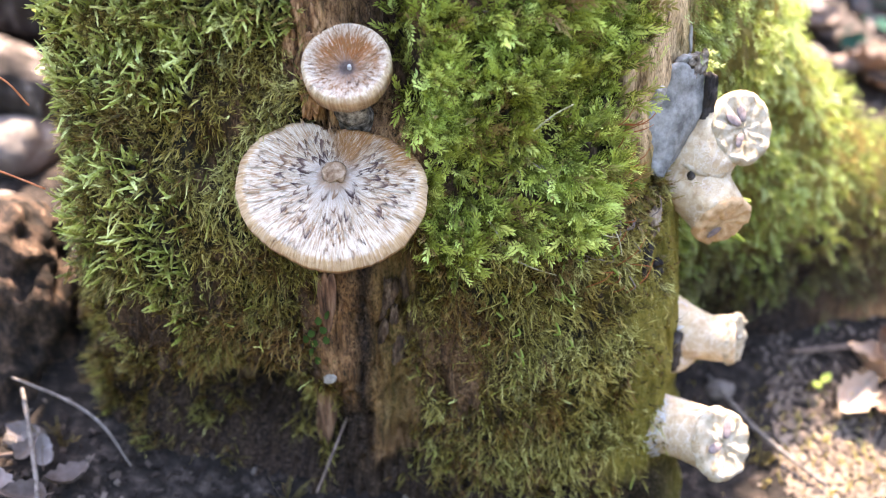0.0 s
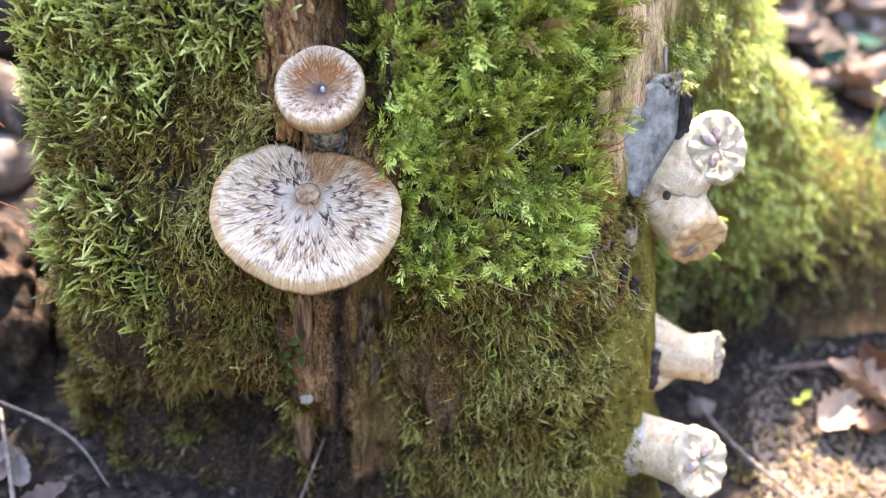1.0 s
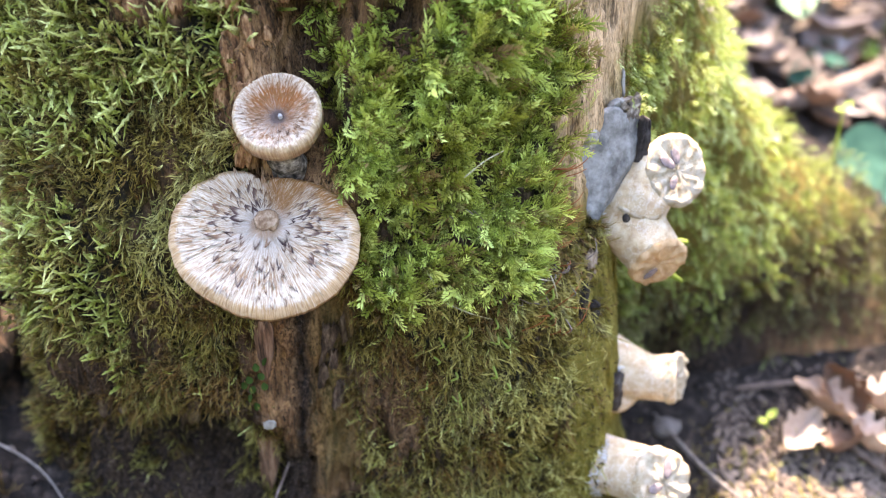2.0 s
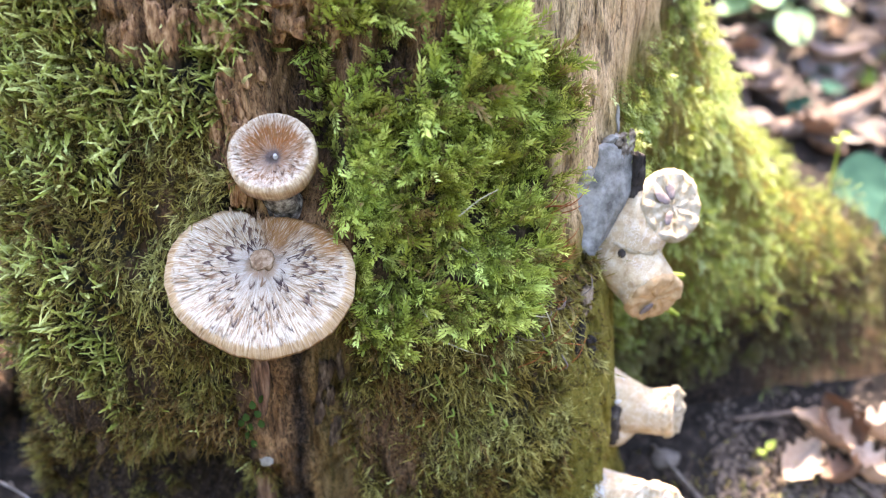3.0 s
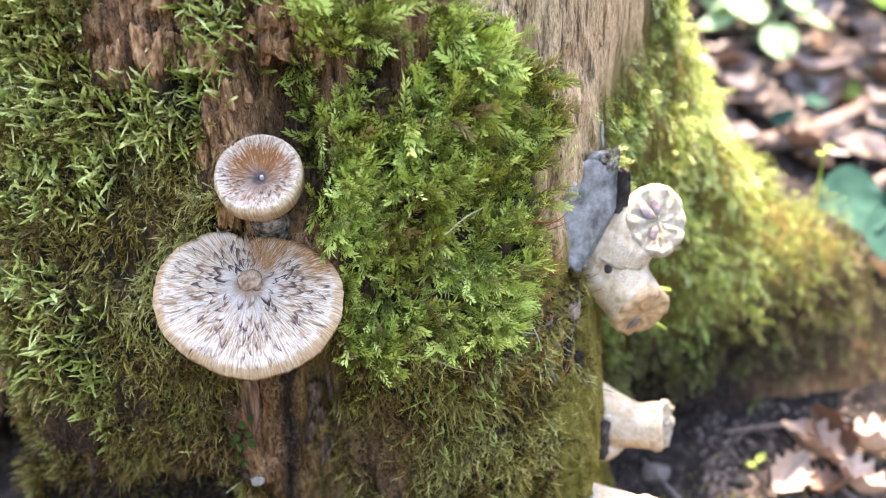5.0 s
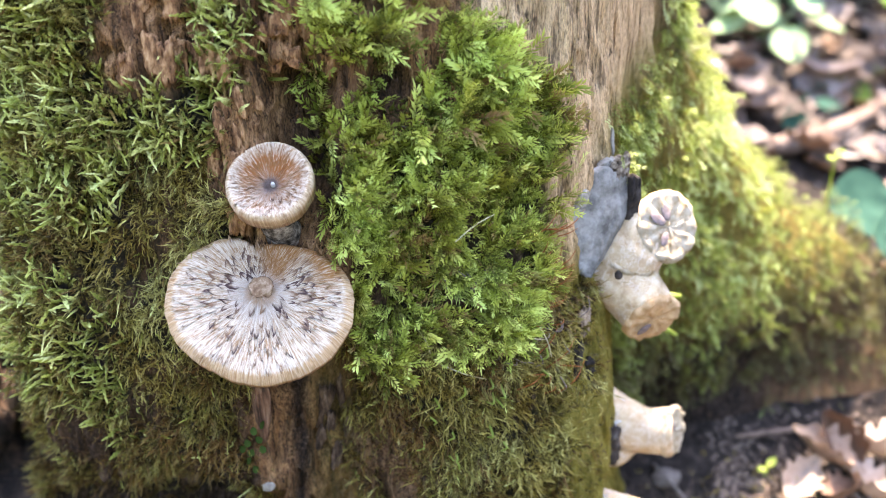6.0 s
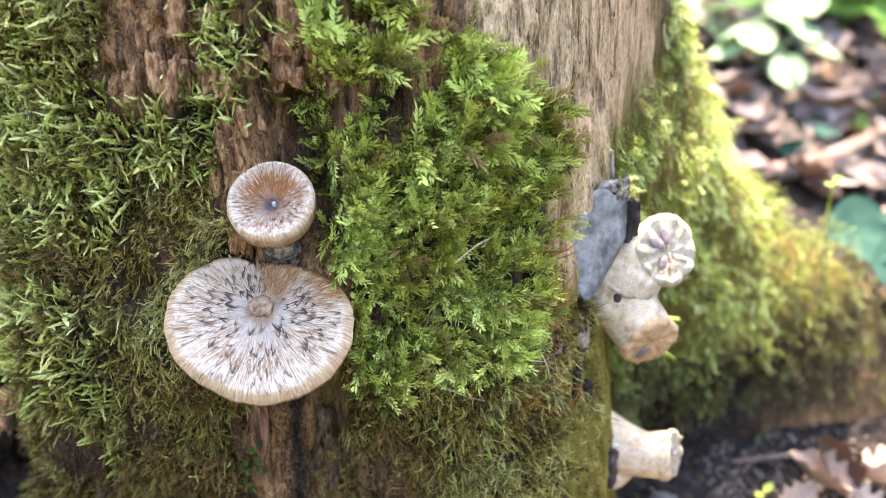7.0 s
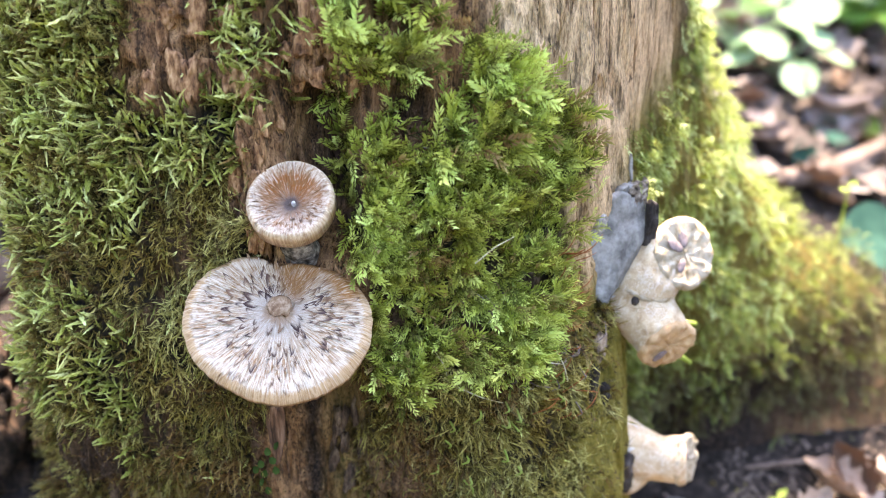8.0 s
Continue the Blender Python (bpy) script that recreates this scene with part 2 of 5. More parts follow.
WORN = mottled("worn_corner_wood", [(0.36, (0.10, 0.070, 0.048)), (0.5, (0.26, 0.19, 0.135)), (0.66, (0.44, 0.35, 0.265))], 300, 0.85, (1, 1, 0.2), 0.002)
HUMUS = mottled("dark_rotten_wood", [(0.38, (0.008, 0.006, 0.005)), (0.5, (0.030, 0.021, 0.016)), (0.62, (0.095, 0.058, 0.040)), (0.76, (0.20, 0.14, 0.11))], 110, 0.9, (1, 1, 0.6), 0.005)
STONE = mottled("grey_brown_stone", [(0.3, (0.08, 0.065, 0.06)), (0.6, (0.17, 0.145, 0.13)), (0.8, (0.36, 0.33, 0.30))], 60, 0.7, bump_m=0.003)
ROOTLET = mottled("orange_rootlet", [(0.3, (0.36, 0.10, 0.035)), (0.7, (0.55, 0.20, 0.09))], 400, 0.6)
HAIR = mottled("dry_pale_stalk", [(0.3, (0.34, 0.29, 0.17)), (0.7, (0.60, 0.55, 0.40))], 400, 0.6)
DRY_BIT = mottled("dry_purplish_scrap", [(0.3, (0.10, 0.070, 0.062)), (0.7, (0.27, 0.215, 0.195))], 400, 0.7)
SETA = mottled("red_moss_stalk", [(0.3, (0.20, 0.055, 0.015)), (0.7, (0.38, 0.13, 0.035))], 500, 0.5)


def dead_leaf_material(name, tones):
    m, nt, p = blank(name, 0.75, 0.3)
    info = nt.nodes.new("ShaderNodeObjectInfo")
    n = tex_noise(nt, coords(nt), 110, 5, 0.65)
    base = ramp(nt, info.outputs["Random"], list(zip((0.0, 0.35, 0.7, 1.0), tones)))
    c = mix(nt, ramp(nt, n, [(0.35, (0.0,)), (0.7, (0.7,))]), base, mix(nt, 1.0, base, (0.55, 0.45, 0.40), "MULTIPLY"))
    nt.links.new(c, p.inputs["Base Color"])
    bump(nt, p, n, 0.5, 0.001)
    leafy(nt, p, c, 0.25)
    return m


DEAD_LEAF = dead_leaf_material("dead_leaf", ((0.105, 0.080, 0.070), (0.165, 0.132, 0.119), (0.225, 0.192, 0.184), (0.30, 0.268, 0.260)))
GREY_LEAF = dead_leaf_material("grey_dead_leaf", ((0.20, 0.165, 0.155),) * 4)
OAK_LEAF = dead_leaf_material("dead_oak_leaf", ((0.11, 0.060, 0.038), (0.23, 0.150, 0.108), (0.31, 0.235, 0.185), (0.42, 0.345, 0.29)))


def crumb_material():
    m, nt, p = blank("bark_crumb", 0.9, 0.2)
    g = nt.nodes.new("ShaderNodeNewGeometry")
    n = tex_noise(nt, coords(nt), 400, 3)
    c = ramp(nt, g.outputs["Random Per Island"], [(0.0, (0.010, 0.007, 0.006)), (0.55, (0.030, 0.021, 0.017)), (0.88, (0.070, 0.053, 0.044)), (1.0, (0.16, 0.132, 0.112))])
    nt.links.new(mix(nt, n, c, mix(nt, 1.0, c, (0.6, 0.55, 0.5), "MULTIPLY")), p.inputs["Base Color"])
    return m


CRUMB = crumb_material()


def litter_material():
    m, nt, p = blank("broken_dead_leaves", 0.8, 0.25)
    g = nt.nodes.new("ShaderNodeNewGeometry")
    n = tex_noise(nt, coords(nt), 130, 4)
    c = ramp(nt, g.outputs["Random Per Island"], [(0.0, (0.038, 0.028, 0.023)), (0.4, (0.090, 0.067, 0.056)), (0.75, (0.16, 0.134, 0.123)), (1.0, (0.27, 0.243, 0.233))])
    c = mix(nt, ramp(nt, n, [(0.4, (0.0,)), (0.65, (0.7,))]), c, mix(nt, 1.0, c, (0.5, 0.42, 0.36), "MULTIPLY"))
    nt.links.new(c, p.inputs["Base Color"])
    bump(nt, p, n, 0.5, 0.002)
    return m


LITTER = litter_material()
LEAF_DUST = mottled("leaf_dust", [(0.3, (0.10, 0.072, 0.056)), (0.5, (0.16, 0.122, 0.098)), (0.75, (0.22, 0.178, 0.148))], 60, 0.85)


def green_leaf_material(name, a, b, share=0.35):
    m, nt, p = blank(name, 0.8, 0.08)
    n = tex_noise(nt, coords(nt), 60, 4, 0.6)
    c = ramp(nt, n, [(0.3, a), (0.7, b)])
    nt.links.new(c, p.inputs["Base Color"])
    bump(nt, p, n, 0.3, 0.0008)
    leafy(nt, p, c, share)
    return m


BLUE_LEAF = green_leaf_material("blue_green_leaf", (0.012, 0.044, 0.032), (0.024, 0.068, 0.048), 0.08)
HERB = green_leaf_material("fresh_green_leaf", (0.11, 0.24, 0.045), (0.22, 0.39, 0.10), 0.45)
PALE_LEAF = green_leaf_material("pale_sunlit_leaf", (0.22, 0.36, 0.18), (0.42, 0.56, 0.38), 0.45)
IVY = green_leaf_material("dark_creeper_leaf", (0.022, 0.046, 0.010), (0.065, 0.115, 0.026))
SPROUT = green_leaf_material("bright_sprout", (0.26, 0.35, 0.07), (0.40, 0.48, 0.14), 0.5)


def cap_material(name, centre, inner, streak, margin, brown_back, knob, shine=0.5, fine=(40.0, 88.0), core=0.45, edged=False):
    """Radial fibres on a pale cap; browner towards the back and at the very rim."""
    m, nt, p = blank(name, 0.7, 0.12)
    rad, ca, sa, back = attr(nt, "rad"), attr(nt, "ca"), attr(nt, "sa"), attr(nt, "back")

    def fibre(k, r, detail, seed):
        v = nt.nodes.new("ShaderNodeCombineXYZ")
        nt.links.new(arith(nt, "MULTIPLY", ca, k), v.inputs[0])
        nt.links.new(arith(nt, "MULTIPLY", sa, k), v.inputs[1])
        nt.links.new(arith(nt, "ADD", arith(nt, "MULTIPLY", rad, r), seed * 3.7), v.inputs[2])
        return tex_noise(nt, v.outputs[0], 1.0, detail, 0.6, 0.5)

    f1, f2, f3 = fibre(fine[0], 7.0, 2, 0), fibre(fine[1], 5.0, 2, 1), fibre(14.0, 11.0, 3, 2)
    pale = mix(nt, ramp(nt, rad, [(0.08, (0.0,)), (core, (1.0,))]), centre, inner)
    rim = ramp(nt, arith(nt, "ADD", rad, arith(nt, "MULTIPLY", f2, 0.16)), [(0.975, (0.0,)), (1.08, (0.55,))])
    pale = mix(nt, rim, pale, margin)
    hub = ramp(nt, arith(nt, "ADD", rad, arith(nt, "MULTIPLY", f3, 0.30)), [(0.29, (1.0,)), (0.35, (0.0,))])
    pale = mix(nt, arith(nt, "MULTIPLY", back, ramp(nt, f1, [(0.36, (0.40,)), (0.50, (1.0,))])), pale, brown_back)
    gap = fibre(10.0, 17.0, 2, 3)
    zone = ramp(nt, rad, [(0.14, (0.2,)), (0.40, (0.75,)), (0.60, (1.0,)), (0.95, (0.55,))])
    line = arith(nt, "MULTIPLY", arith(nt, "MULTIPLY", ramp(nt, f1, [(0.48, (0.0,)), (0.57, (1.0,))]), ramp(nt, gap, [(0.40, (0.15,)), (0.55, (0.95,))])), zone)
    line2 = arith(nt, "MULTIPLY", ramp(nt, f2, [(0.49, (0.0,)), (0.57, (0.70,))]), zone)
    c = mix(nt, line, pale, streak)
    c = mix(nt, line2, c, mix(nt, 0.5, streak, brown_back))
    c = mix(nt, ramp(nt, f2, [(0.33, (shine,)), (0.45, (0.0,))]), c, (0.66, 0.60, 0.56))
    if edged:
        # dark crisp tip on each scale
        info = nt.nodes.new("ShaderNodeObjectInfo")
        tipc = ramp(nt, info.outputs["Random"], [(0.0, (0.045, 0.026, 0.026)), (0.5, (0.080, 0.046, 0.042)), (0.8, (0.14, 0.080, 0.056)), (1.0, (0.20, 0.115, 0.070))])
        tipc = mix(nt, back, tipc, (0.24, 0.115, 0.045))
        edge = arith(nt, "MULTIPLY", attr(nt, "along"), arith(nt, "ADD", f2, 0.5))
        c = mix(nt, ramp(nt, edge, [(0.22, (0.0,)), (0.60, (0.85,)), (0.85, (1.0,))]), c, tipc)
    c = mix(nt, arith(nt, "MULTIPLY", hub, ramp(nt, f3, [(0.36, (0.55,)), (0.55, (1.0,))])), c, knob)
    nt.links.new(c, p.inputs["Base Color"])
    bump(nt, p, mix(nt, 0.5, f1, f2), 0.9, 0.0011)
    return m


def cap_and_scale(name, *tones):
    return cap_material(name, *tones), cap_material(name + "_scale", *tones, edged=True)


CAP_BIG, SCALE_BIG = cap_and_scale("cream_scaly_cap", (0.46, 0.40, 0.355), (0.54, 0.450, 0.350), (0.24, 0.130, 0.058), (0.52, 0.300, 0.110), (0.26, 0.100, 0.018), (0.33, 0.205, 0.125), 0.25, (46.0, 96.0), 0.45)
CAP_SMALL, SCALE_SMALL = cap_and_scale("cream_funnel_cap", (0.120, 0.084, 0.078), (0.60, 0.500, 0.395), (0.22, 0.115, 0.055), (0.64, 0.49, 0.30), (0.30, 0.088, 0.012), (0.12, 0.088, 0.080), 0.16, (15.0, 34.0), 0.56)
KNOB = mottled("tan_cap_knob", [(0.36, (0.13, 0.072, 0.040)), (0.5, (0.24, 0.150, 0.090)), (0.64, (0.36, 0.26, 0.18))], 420, 0.8, bump_m=0.0012)
GILL = mottled("cream_pore_surface", [(0.3, (0.52, 0.42, 0.26)), (0.7, (0.72, 0.62, 0.44))], 500, 0.8)


def stalk_material():
    """Cream fungus flesh with a faint raised white net and brown stains."""
    m, nt, p = blank("white_fungus_flesh", 0.75, 0.25)
    n = tex_noise(nt, coords(nt), 130, 6, 0.65)
    big = tex_noise(nt, coords(nt), 45, 4, 0.6)
    c = ramp(nt, n, [(0.36, (0.34, 0.225, 0.125)), (0.5, (0.48, 0.360, 0.225)), (0.64, (0.55, 0.455, 0.325))])
    c = mix(nt, ramp(nt, big, [(0.42, (0.0,)), (0.62, (0.6,))]), c, (0.44, 0.315, 0.205))
    v = nt.nodes.new("ShaderNodeTexVoronoi")
    v.feature = "DISTANCE_TO_EDGE"
    v.inputs["Scale"].default_value = 150
    warp = mix(nt, 0.022, coords(nt), tex_noise(nt, coords(nt), 200, 3))
    nt.links.new(warp, v.inputs["Vector"])
    net = ramp(nt, v.outputs["Distance"], [(0.02, (0.38,)), (0.11, (0.0,))])
    c = mix(nt, arith(nt, "MULTIPLY", net, ramp(nt, big, [(0.38, (0.2,)), (0.55, (1.0,))])), c, (0.68, 0.63, 0.57))
    nt.links.new(c, p.inputs["Base Color"])
    bump(nt, p, mix(nt, 0.5, n, net), 0.8, 0.0012)
    return m


STALK = stalk_material()
CUT = mottled("torn_white_flesh", [(0.34, (0.27, 0.185, 0.095)), (0.5, (0.38, 0.315, 0.225)), (0.70, (0.46, 0.41, 0.335))], 220, 0.85, bump_m=0.0015)
CUT_BROWN = mottled("dried_brown_flesh", [(0.3, (0.34, 0.19, 0.09)), (0.7, (0.62, 0.43, 0.25))], 150, 0.85, bump_m=0.0015)
FUZZ = mottled("white_cottony_threads", [(0.3, (0.42, 0.41, 0.40)), (0.7, (0.68, 0.68, 0.69))], 300, 0.9)
PIT = mottled("grey_violet_pit", [(0.3, (0.11, 0.085, 0.085)), (0.7, (0.27, 0.22, 0.22))], 200, 0.9)
DARK_STALK = mottled("grey_black_stalk_base", [(0.38, (0.030, 0.024, 0.020)), (0.52, (0.18, 0.15, 0.125)), (0.70, (0.50, 0.45, 0.39))], 260, 0.9)
GREY_MAT = mottled("dark_humus", [(0.35, (0.016, 0.013, 0.012)), (0.6, (0.06, 0.05, 0.045)), (0.8, (0.18, 0.16, 0.15))], 140, 0.95, bump_m=0.003)


# ---------------------------------------------------------------- ground
def ground_height(x, y):
    x, y = np.asarray(x, float), np.asarray(y, float)
    near = np.exp(-((x - 0.1) ** 2 + (y - 0.1) ** 2) / 1.2)
    slope = 0.15 * np.clip(0.30 - x, -0.1, 0.55) + 0.14 * np.clip(y - 0.12, -0.1, 0.7)
    lumps = 0.010 * fbm(x * 9, y * 9, 0.3, 4) + 0.05 * fbm(x * 1.2, y * 1.2, 7.1, 3) * step(0.6, 2.5, np.hypot(x, y))
    return slope * (0.25 + 0.75 * near) + lumps


def build_ground():
    u = np.linspace(-1, 1, 281)
    s = np.sinh(u * 7.2) / np.sinh(7.2) * 60
    x, y = np.meshgrid(s + 0.15, s + 0.15)
    z = ground_height(x, y)
    v = np.stack([x, y, z], -1).reshape(-1, 3)
    return tagged(solid("ground", fill_mesh("ground", v, grid_faces(281, 281)), SOIL), "dark brown woodland soil strewn with litter", "ground", kind="structure")


build_ground()


def build_sky_blocker():
    """An unseen, uneven dark ring all round, added to block low skylight."""
    a = np.linspace(0, 2 * np.pi, 240, endpoint=False)
    rows = np.linspace(0, 1, 9)
    v = []
    for h in rows:
        r = 34 + 2.5 * fbm(np.cos(a) * 6, np.sin(a) * 6, h * 3, 3)
        top = 20 + 4 * fbm(np.cos(a) * 9, np.sin(a) * 9, 2.0, 4)
        v.append(np.stack([r * np.cos(a), r * np.sin(a), -1 + h * top], -1))
    me = fill_mesh("backdrop", np.vstack(v), grid_faces(9, 240, True))
    return tagged(solid("backdrop", me, BLOCKER_GREEN), "unseen dark green ring added all round to block low skylight", "woods", kind="structure")


build_sky_blocker()

# ---------------------------------------------------------------- the stump
CX, CY = 0.010, 0.170


def stump_surface(phi, z, detail=True):
    """Points on the stump's flank, by the angle about its axis and the height."""
    phi, z = np.broadcast_arrays(np.asarray(phi, float), np.asarray(z, float))
    c, s = np.cos(phi), np.sin(phi)
    front = 0.168 - 0.33 * np.clip(z - 0.19, 0, 0.4) + 0.16 * np.clip(0.16 - z, 0, 0.3)
    back = 0.17 - 0.1 * np.clip(z - 0.1, 0, 0.4)
    b = np.where(s < 0, front, back)
    a = np.where(c > 0, 0.163, 0.156) + 0.10 * np.clip(0.13 - z, 0, 0.3)
    n = np.where(c > 0, np.interp(z, [0.04, 0.10, 0.16, 0.20, 0.32, 0.45], [9.0, 8.0, 4.6, 3.1, 2.5, 2.4]), np.interp(z, [0.05, 0.20, 0.32, 0.45], [4.0, 4.6, 3.2, 2.8]))
    r = (np.abs(c / a) ** n + np.abs(s / b) ** n) ** (-1 / n)
    # buttress roots
    r = r + 0.330 * np.exp(-np.clip(z, -0.1, 1) / 0.135) * np.exp(-((phi - 0.20) / 0.28) ** 2)
    r = r + 0.018 * step(0.29, 0.22, z) * np.exp(-((phi + 0.10) / 0.06) ** 2)
    r = r - 0.055 * step(0.085, 0.035, z) * np.exp(-((phi + 0.02) / 0.26) ** 2)
    r = r - 0.034 * np.exp(-((phi - 0.02) / 0.030) ** 2) * step(0.34, 0.29, z) * step(0.12, 0.18, z)
    r = r + 0.05 * np.exp(-np.clip(z, -0.1, 1) / 0.06) * np.exp(-((np.abs(phi) - 2.9) / 0.30) ** 2)
    x, y = CX + r * c, CY + r * s
    if not detail:
        return np.stack([x, y, z], -1)
    f = s < 0
    lump = 0.006 * fbm(x * 22, y * 22, z * 12, 3) + 0.0030 * fbm(x * 150, y * 150, z * 12, 3)
    lump = lump + 0.010 * step(0.14, 0.09, z) * f * fbm(x * 70, y * 70, z * 35, 4)
    lump = lump - 0.0030 * step(0.30, 0.60, fbm(x * 210 + 7, y * 210, z * 7, 2) + 0.20)
    dip = np.zeros_like(x)
    crack = 0.004 * fbm(z * 25, 3.1, 0.7, 2)
    upper = step(0.262, 0.290, z) * f
    # rotten hollow that the small mushroom grows from, with a crumbling ridge beside it
    dip += 0.030 * np.exp(-((x - 0.018 + crack) / 0.014) ** 4) * step(0.245, 0.270, z) * step(0.335, 0.312, z) * f
    dip += 0.010 * np.exp(-((x + 0.030) / 0.006) ** 2) * step(0.30, 0.33, z) * f
    dip += 0.011 * np.exp(-((x - 0.003 + 2 * crack) / 0.0030) ** 2) * upper + 0.009 * np.exp(-((x - 0.031 - 2 * crack) / 0.0040) ** 2) * upper
    dip += 0.008 * np.exp(-((x - 0.045 + 2 * crack) / 0.0035) ** 2) * upper + 0.008 * np.exp(-((x + 0.056 - 2 * crack) / 0.0030) ** 2) * upper
    dip -= 0.006 * np.exp(-((x + 0.013 + crack) / 0.009) ** 2) * step(0.255, 0.275, z) * step(0.345, 0.325, z) * f
    soft = step(0.085, 0.055, x) * f * np.clip(step(0.25, 0.28, z) + step(0.20, 0.17, z), 0, 1)
    dip += soft * (0.0040 * fbm(x * 160, y * 160, z * 90 + 3, 3) + 0.0060 * step(0.15, 0.45, fbm(x * 190 + 5, y * 190, z * 110, 2)))
    dip += 0.007 * step(0.25, 0.60, fbm(x * 120, y * 120, z * 28 + 9, 2)) * step(0.075, 0.05, x) * f
    # long splits in the bare wood
    bare = step(0.085, 0.105, x) * step(0.225, 0.25, z) * f
    dip += bare * (0.0060 * np.exp(-((x - 0.128 + crack) / 0.0018) ** 2) + 0.0050 * np.exp(-((x - 0.141 - crack) / 0.0015) ** 2) + 0.0040 * np.exp(-((x - 0.112 + 1.5 * crack) / 0.0014) ** 2))
    dip += 0.016 * np.exp(-((x - 0.028 - crack) / 0.020) ** 2) * step(0.20, 0.17, z) * f
    dip += 0.022 * np.exp(-((x - 0.020) / 0.016) ** 2 - ((z - 0.188) / 0.016) ** 2) * f
    dip += 0.065 * np.exp(-((x + 0.062) / 0.050) ** 2 - ((z - 0.075) / 0.034) ** 2) * f
    dip += 0.012 * np.exp(-((x - 0.058) / 0.010) ** 2 - ((z - 0.318) / 0.018) ** 2) * f
    dip += 0.020 * np.exp(-((x + 0.062) / 0.006) ** 2 - ((z - 0.236) / 0.010) ** 2) * f
    r2 = r + lump - dip
    return np.stack([CX + r2 * c, CY + r2 * s, z], -1)


def surface_masks(p):
    """What covers the flank: fractions of each moss, algae film, rotten wood, and black (dark wood with painted shade).
    """
    x, z, y = p[..., 0], p[..., 2], p[..., 1]
    w = 0.010 * fbm(x * 30, y * 30, z * 30, 3)
    w2 = 0.010 * fbm(x * 30 + 50, y * 30, z * 30, 3)
    xs, zs = x + w, z + w2
    front = step(0.17, 0.12, y)
    root = step(0.075, 0.105, y) * step(0.150, 0.185, x) * step(0.29, 0.25, z - 0.09 * step(0.05, 0.09, np.arctan2(y - CY, x - CX)) + 0.012 * fbm(x * 60, y * 60, z * 20, 2)) * step(0.028, 0.060, z + 0.035 * step(0.25, 0.32, x) + 0.016 * fbm(x * 40, y * 40, z * 40 + 3, 2))
    turn = np.arctan2(y - CY, x - CX)
    root *= 1 - 0.92 * np.exp(-((turn - 0.015 - 0.25 * (z - 0.25)) / 0.030) ** 2) * step(0.35, 0.31, z) * step(0.16, 0.20, z)
    # bright feathery cushion beside the caps
    right_edge = np.interp(zs, [0.19, 0.215, 0.24, 0.268, 0.285, 0.302, 0.320, 0.338, 0.36], [0.114, 0.122, 0.129, 0.130, 0.130, 0.127, 0.117, 0.102, 0.074])
    left_edge = np.interp(zs, [0.19, 0.247, 0.262, 0.285, 0.302, 0.318, 0.336, 0.36], [0.036, 0.033, 0.025, 0.023, 0.021, 0.016, 0.016, 0.022])
    feather = step(left_edge, left_edge + 0.006, xs) * step(right_edge + 0.006, right_edge - 0.004, xs) * step(0.186, 0.200, zs)
    feather *= 1 - 0.98 * np.exp(-(((x - 0.0555) / 0.0105) ** 2 + ((z - 0.316) / 0.020) ** 2) ** 2)
    feather *= 1 - 0.95 * np.exp(-(((x - 0.031) / 0.007) ** 2 + ((z - 0.318) / 0.022) ** 2) ** 2)
    feather *= 1 - 0.9 * np.exp(-(((x - 0.068) / 0.009) ** 2 + ((z - 0.348) / 0.014) ** 2) ** 2)
    feather *= 1 - 0.92 * step(0.285, 0.318, zs) * step(0.04, -0.20, fbm(x * 85 + 3, y * 85, z * 85, 2))
    feather *= 1 - 0.35 * step(0.285, 0.300, zs)
    feather *= 1 - 0.50 * step(0.318, 0.340, zs)
    feather *= 1 - 0.75 * np.exp(-(((xs - 0.075) / 0.014) ** 2 + ((zs - 0.205) / 0.010) ** 2))
    # plump shoots on the other flank
    plump = step(-0.062, -0.085, xs) * step(0.12, 0.17, zs + 0.2 * (xs + 0.1))
    band = np.exp(-(((zs - 0.307 - 0.25 * (xs + 0.04)) / 0.016) ** 2)) * step(-0.012, -0.030, xs)
    tuft = np.exp(-(((xs + 0.018) / 0.016) ** 2 + ((zs - 0.348) / 0.024) ** 2))
    plump = np.clip(plump * (1 - 0.35 * step(-0.07, -0.10, xs) * step(0.24, 0.20, zs)) + band + tuft, 0, 1)
    plump *= 1 - step(0.318, 0.332, zs) * np.exp(-((xs + 0.052) / 0.020) ** 4)
    clump = fbm(x * 48, y * 48, z * 48 + 2, 3) + 0.20 * step(-0.07, -0.12, x) + 0.60 * step(0.25, 0.28, z) + 0.55 * np.exp(-(((x + 0.075) / 0.022) ** 2 + ((z - 0.165) / 0.020) ** 2))
    plump *= step(0.00, 0.18, clump)
    # low olive moss
    ragged = 0.035 * fbm(x * 40, 2.2, z * 9, 3)
    upper_left = np.clip(step(0.325, 0.298, zs) + step(-0.060, -0.085, xs), 0, 1)
    low = 0.75 * step(-0.085, -0.11, x) * step(0.030, 0.060, zs) * step(-0.2, 0.1, fbm(x * 50 + 4, y * 50, z * 40, 3)) + 0.60 * step(0.045, 0.075, zs) * step(-0.2, 0.2, fbm(x * 60, 7.2, z * 30, 3)) + 0.85 * step(0.055, 0.090, zs + 1.5 * ragged + 0.022)
    fine_l = step(-0.006, -0.016, xs) * np.clip(low, 0, 1) * upper_left * (1 - 0.15 * plump)
    fine_l *= 1 - step(0.318, 0.332, zs) * np.exp(-((xs + 0.052) / 0.020) ** 4)
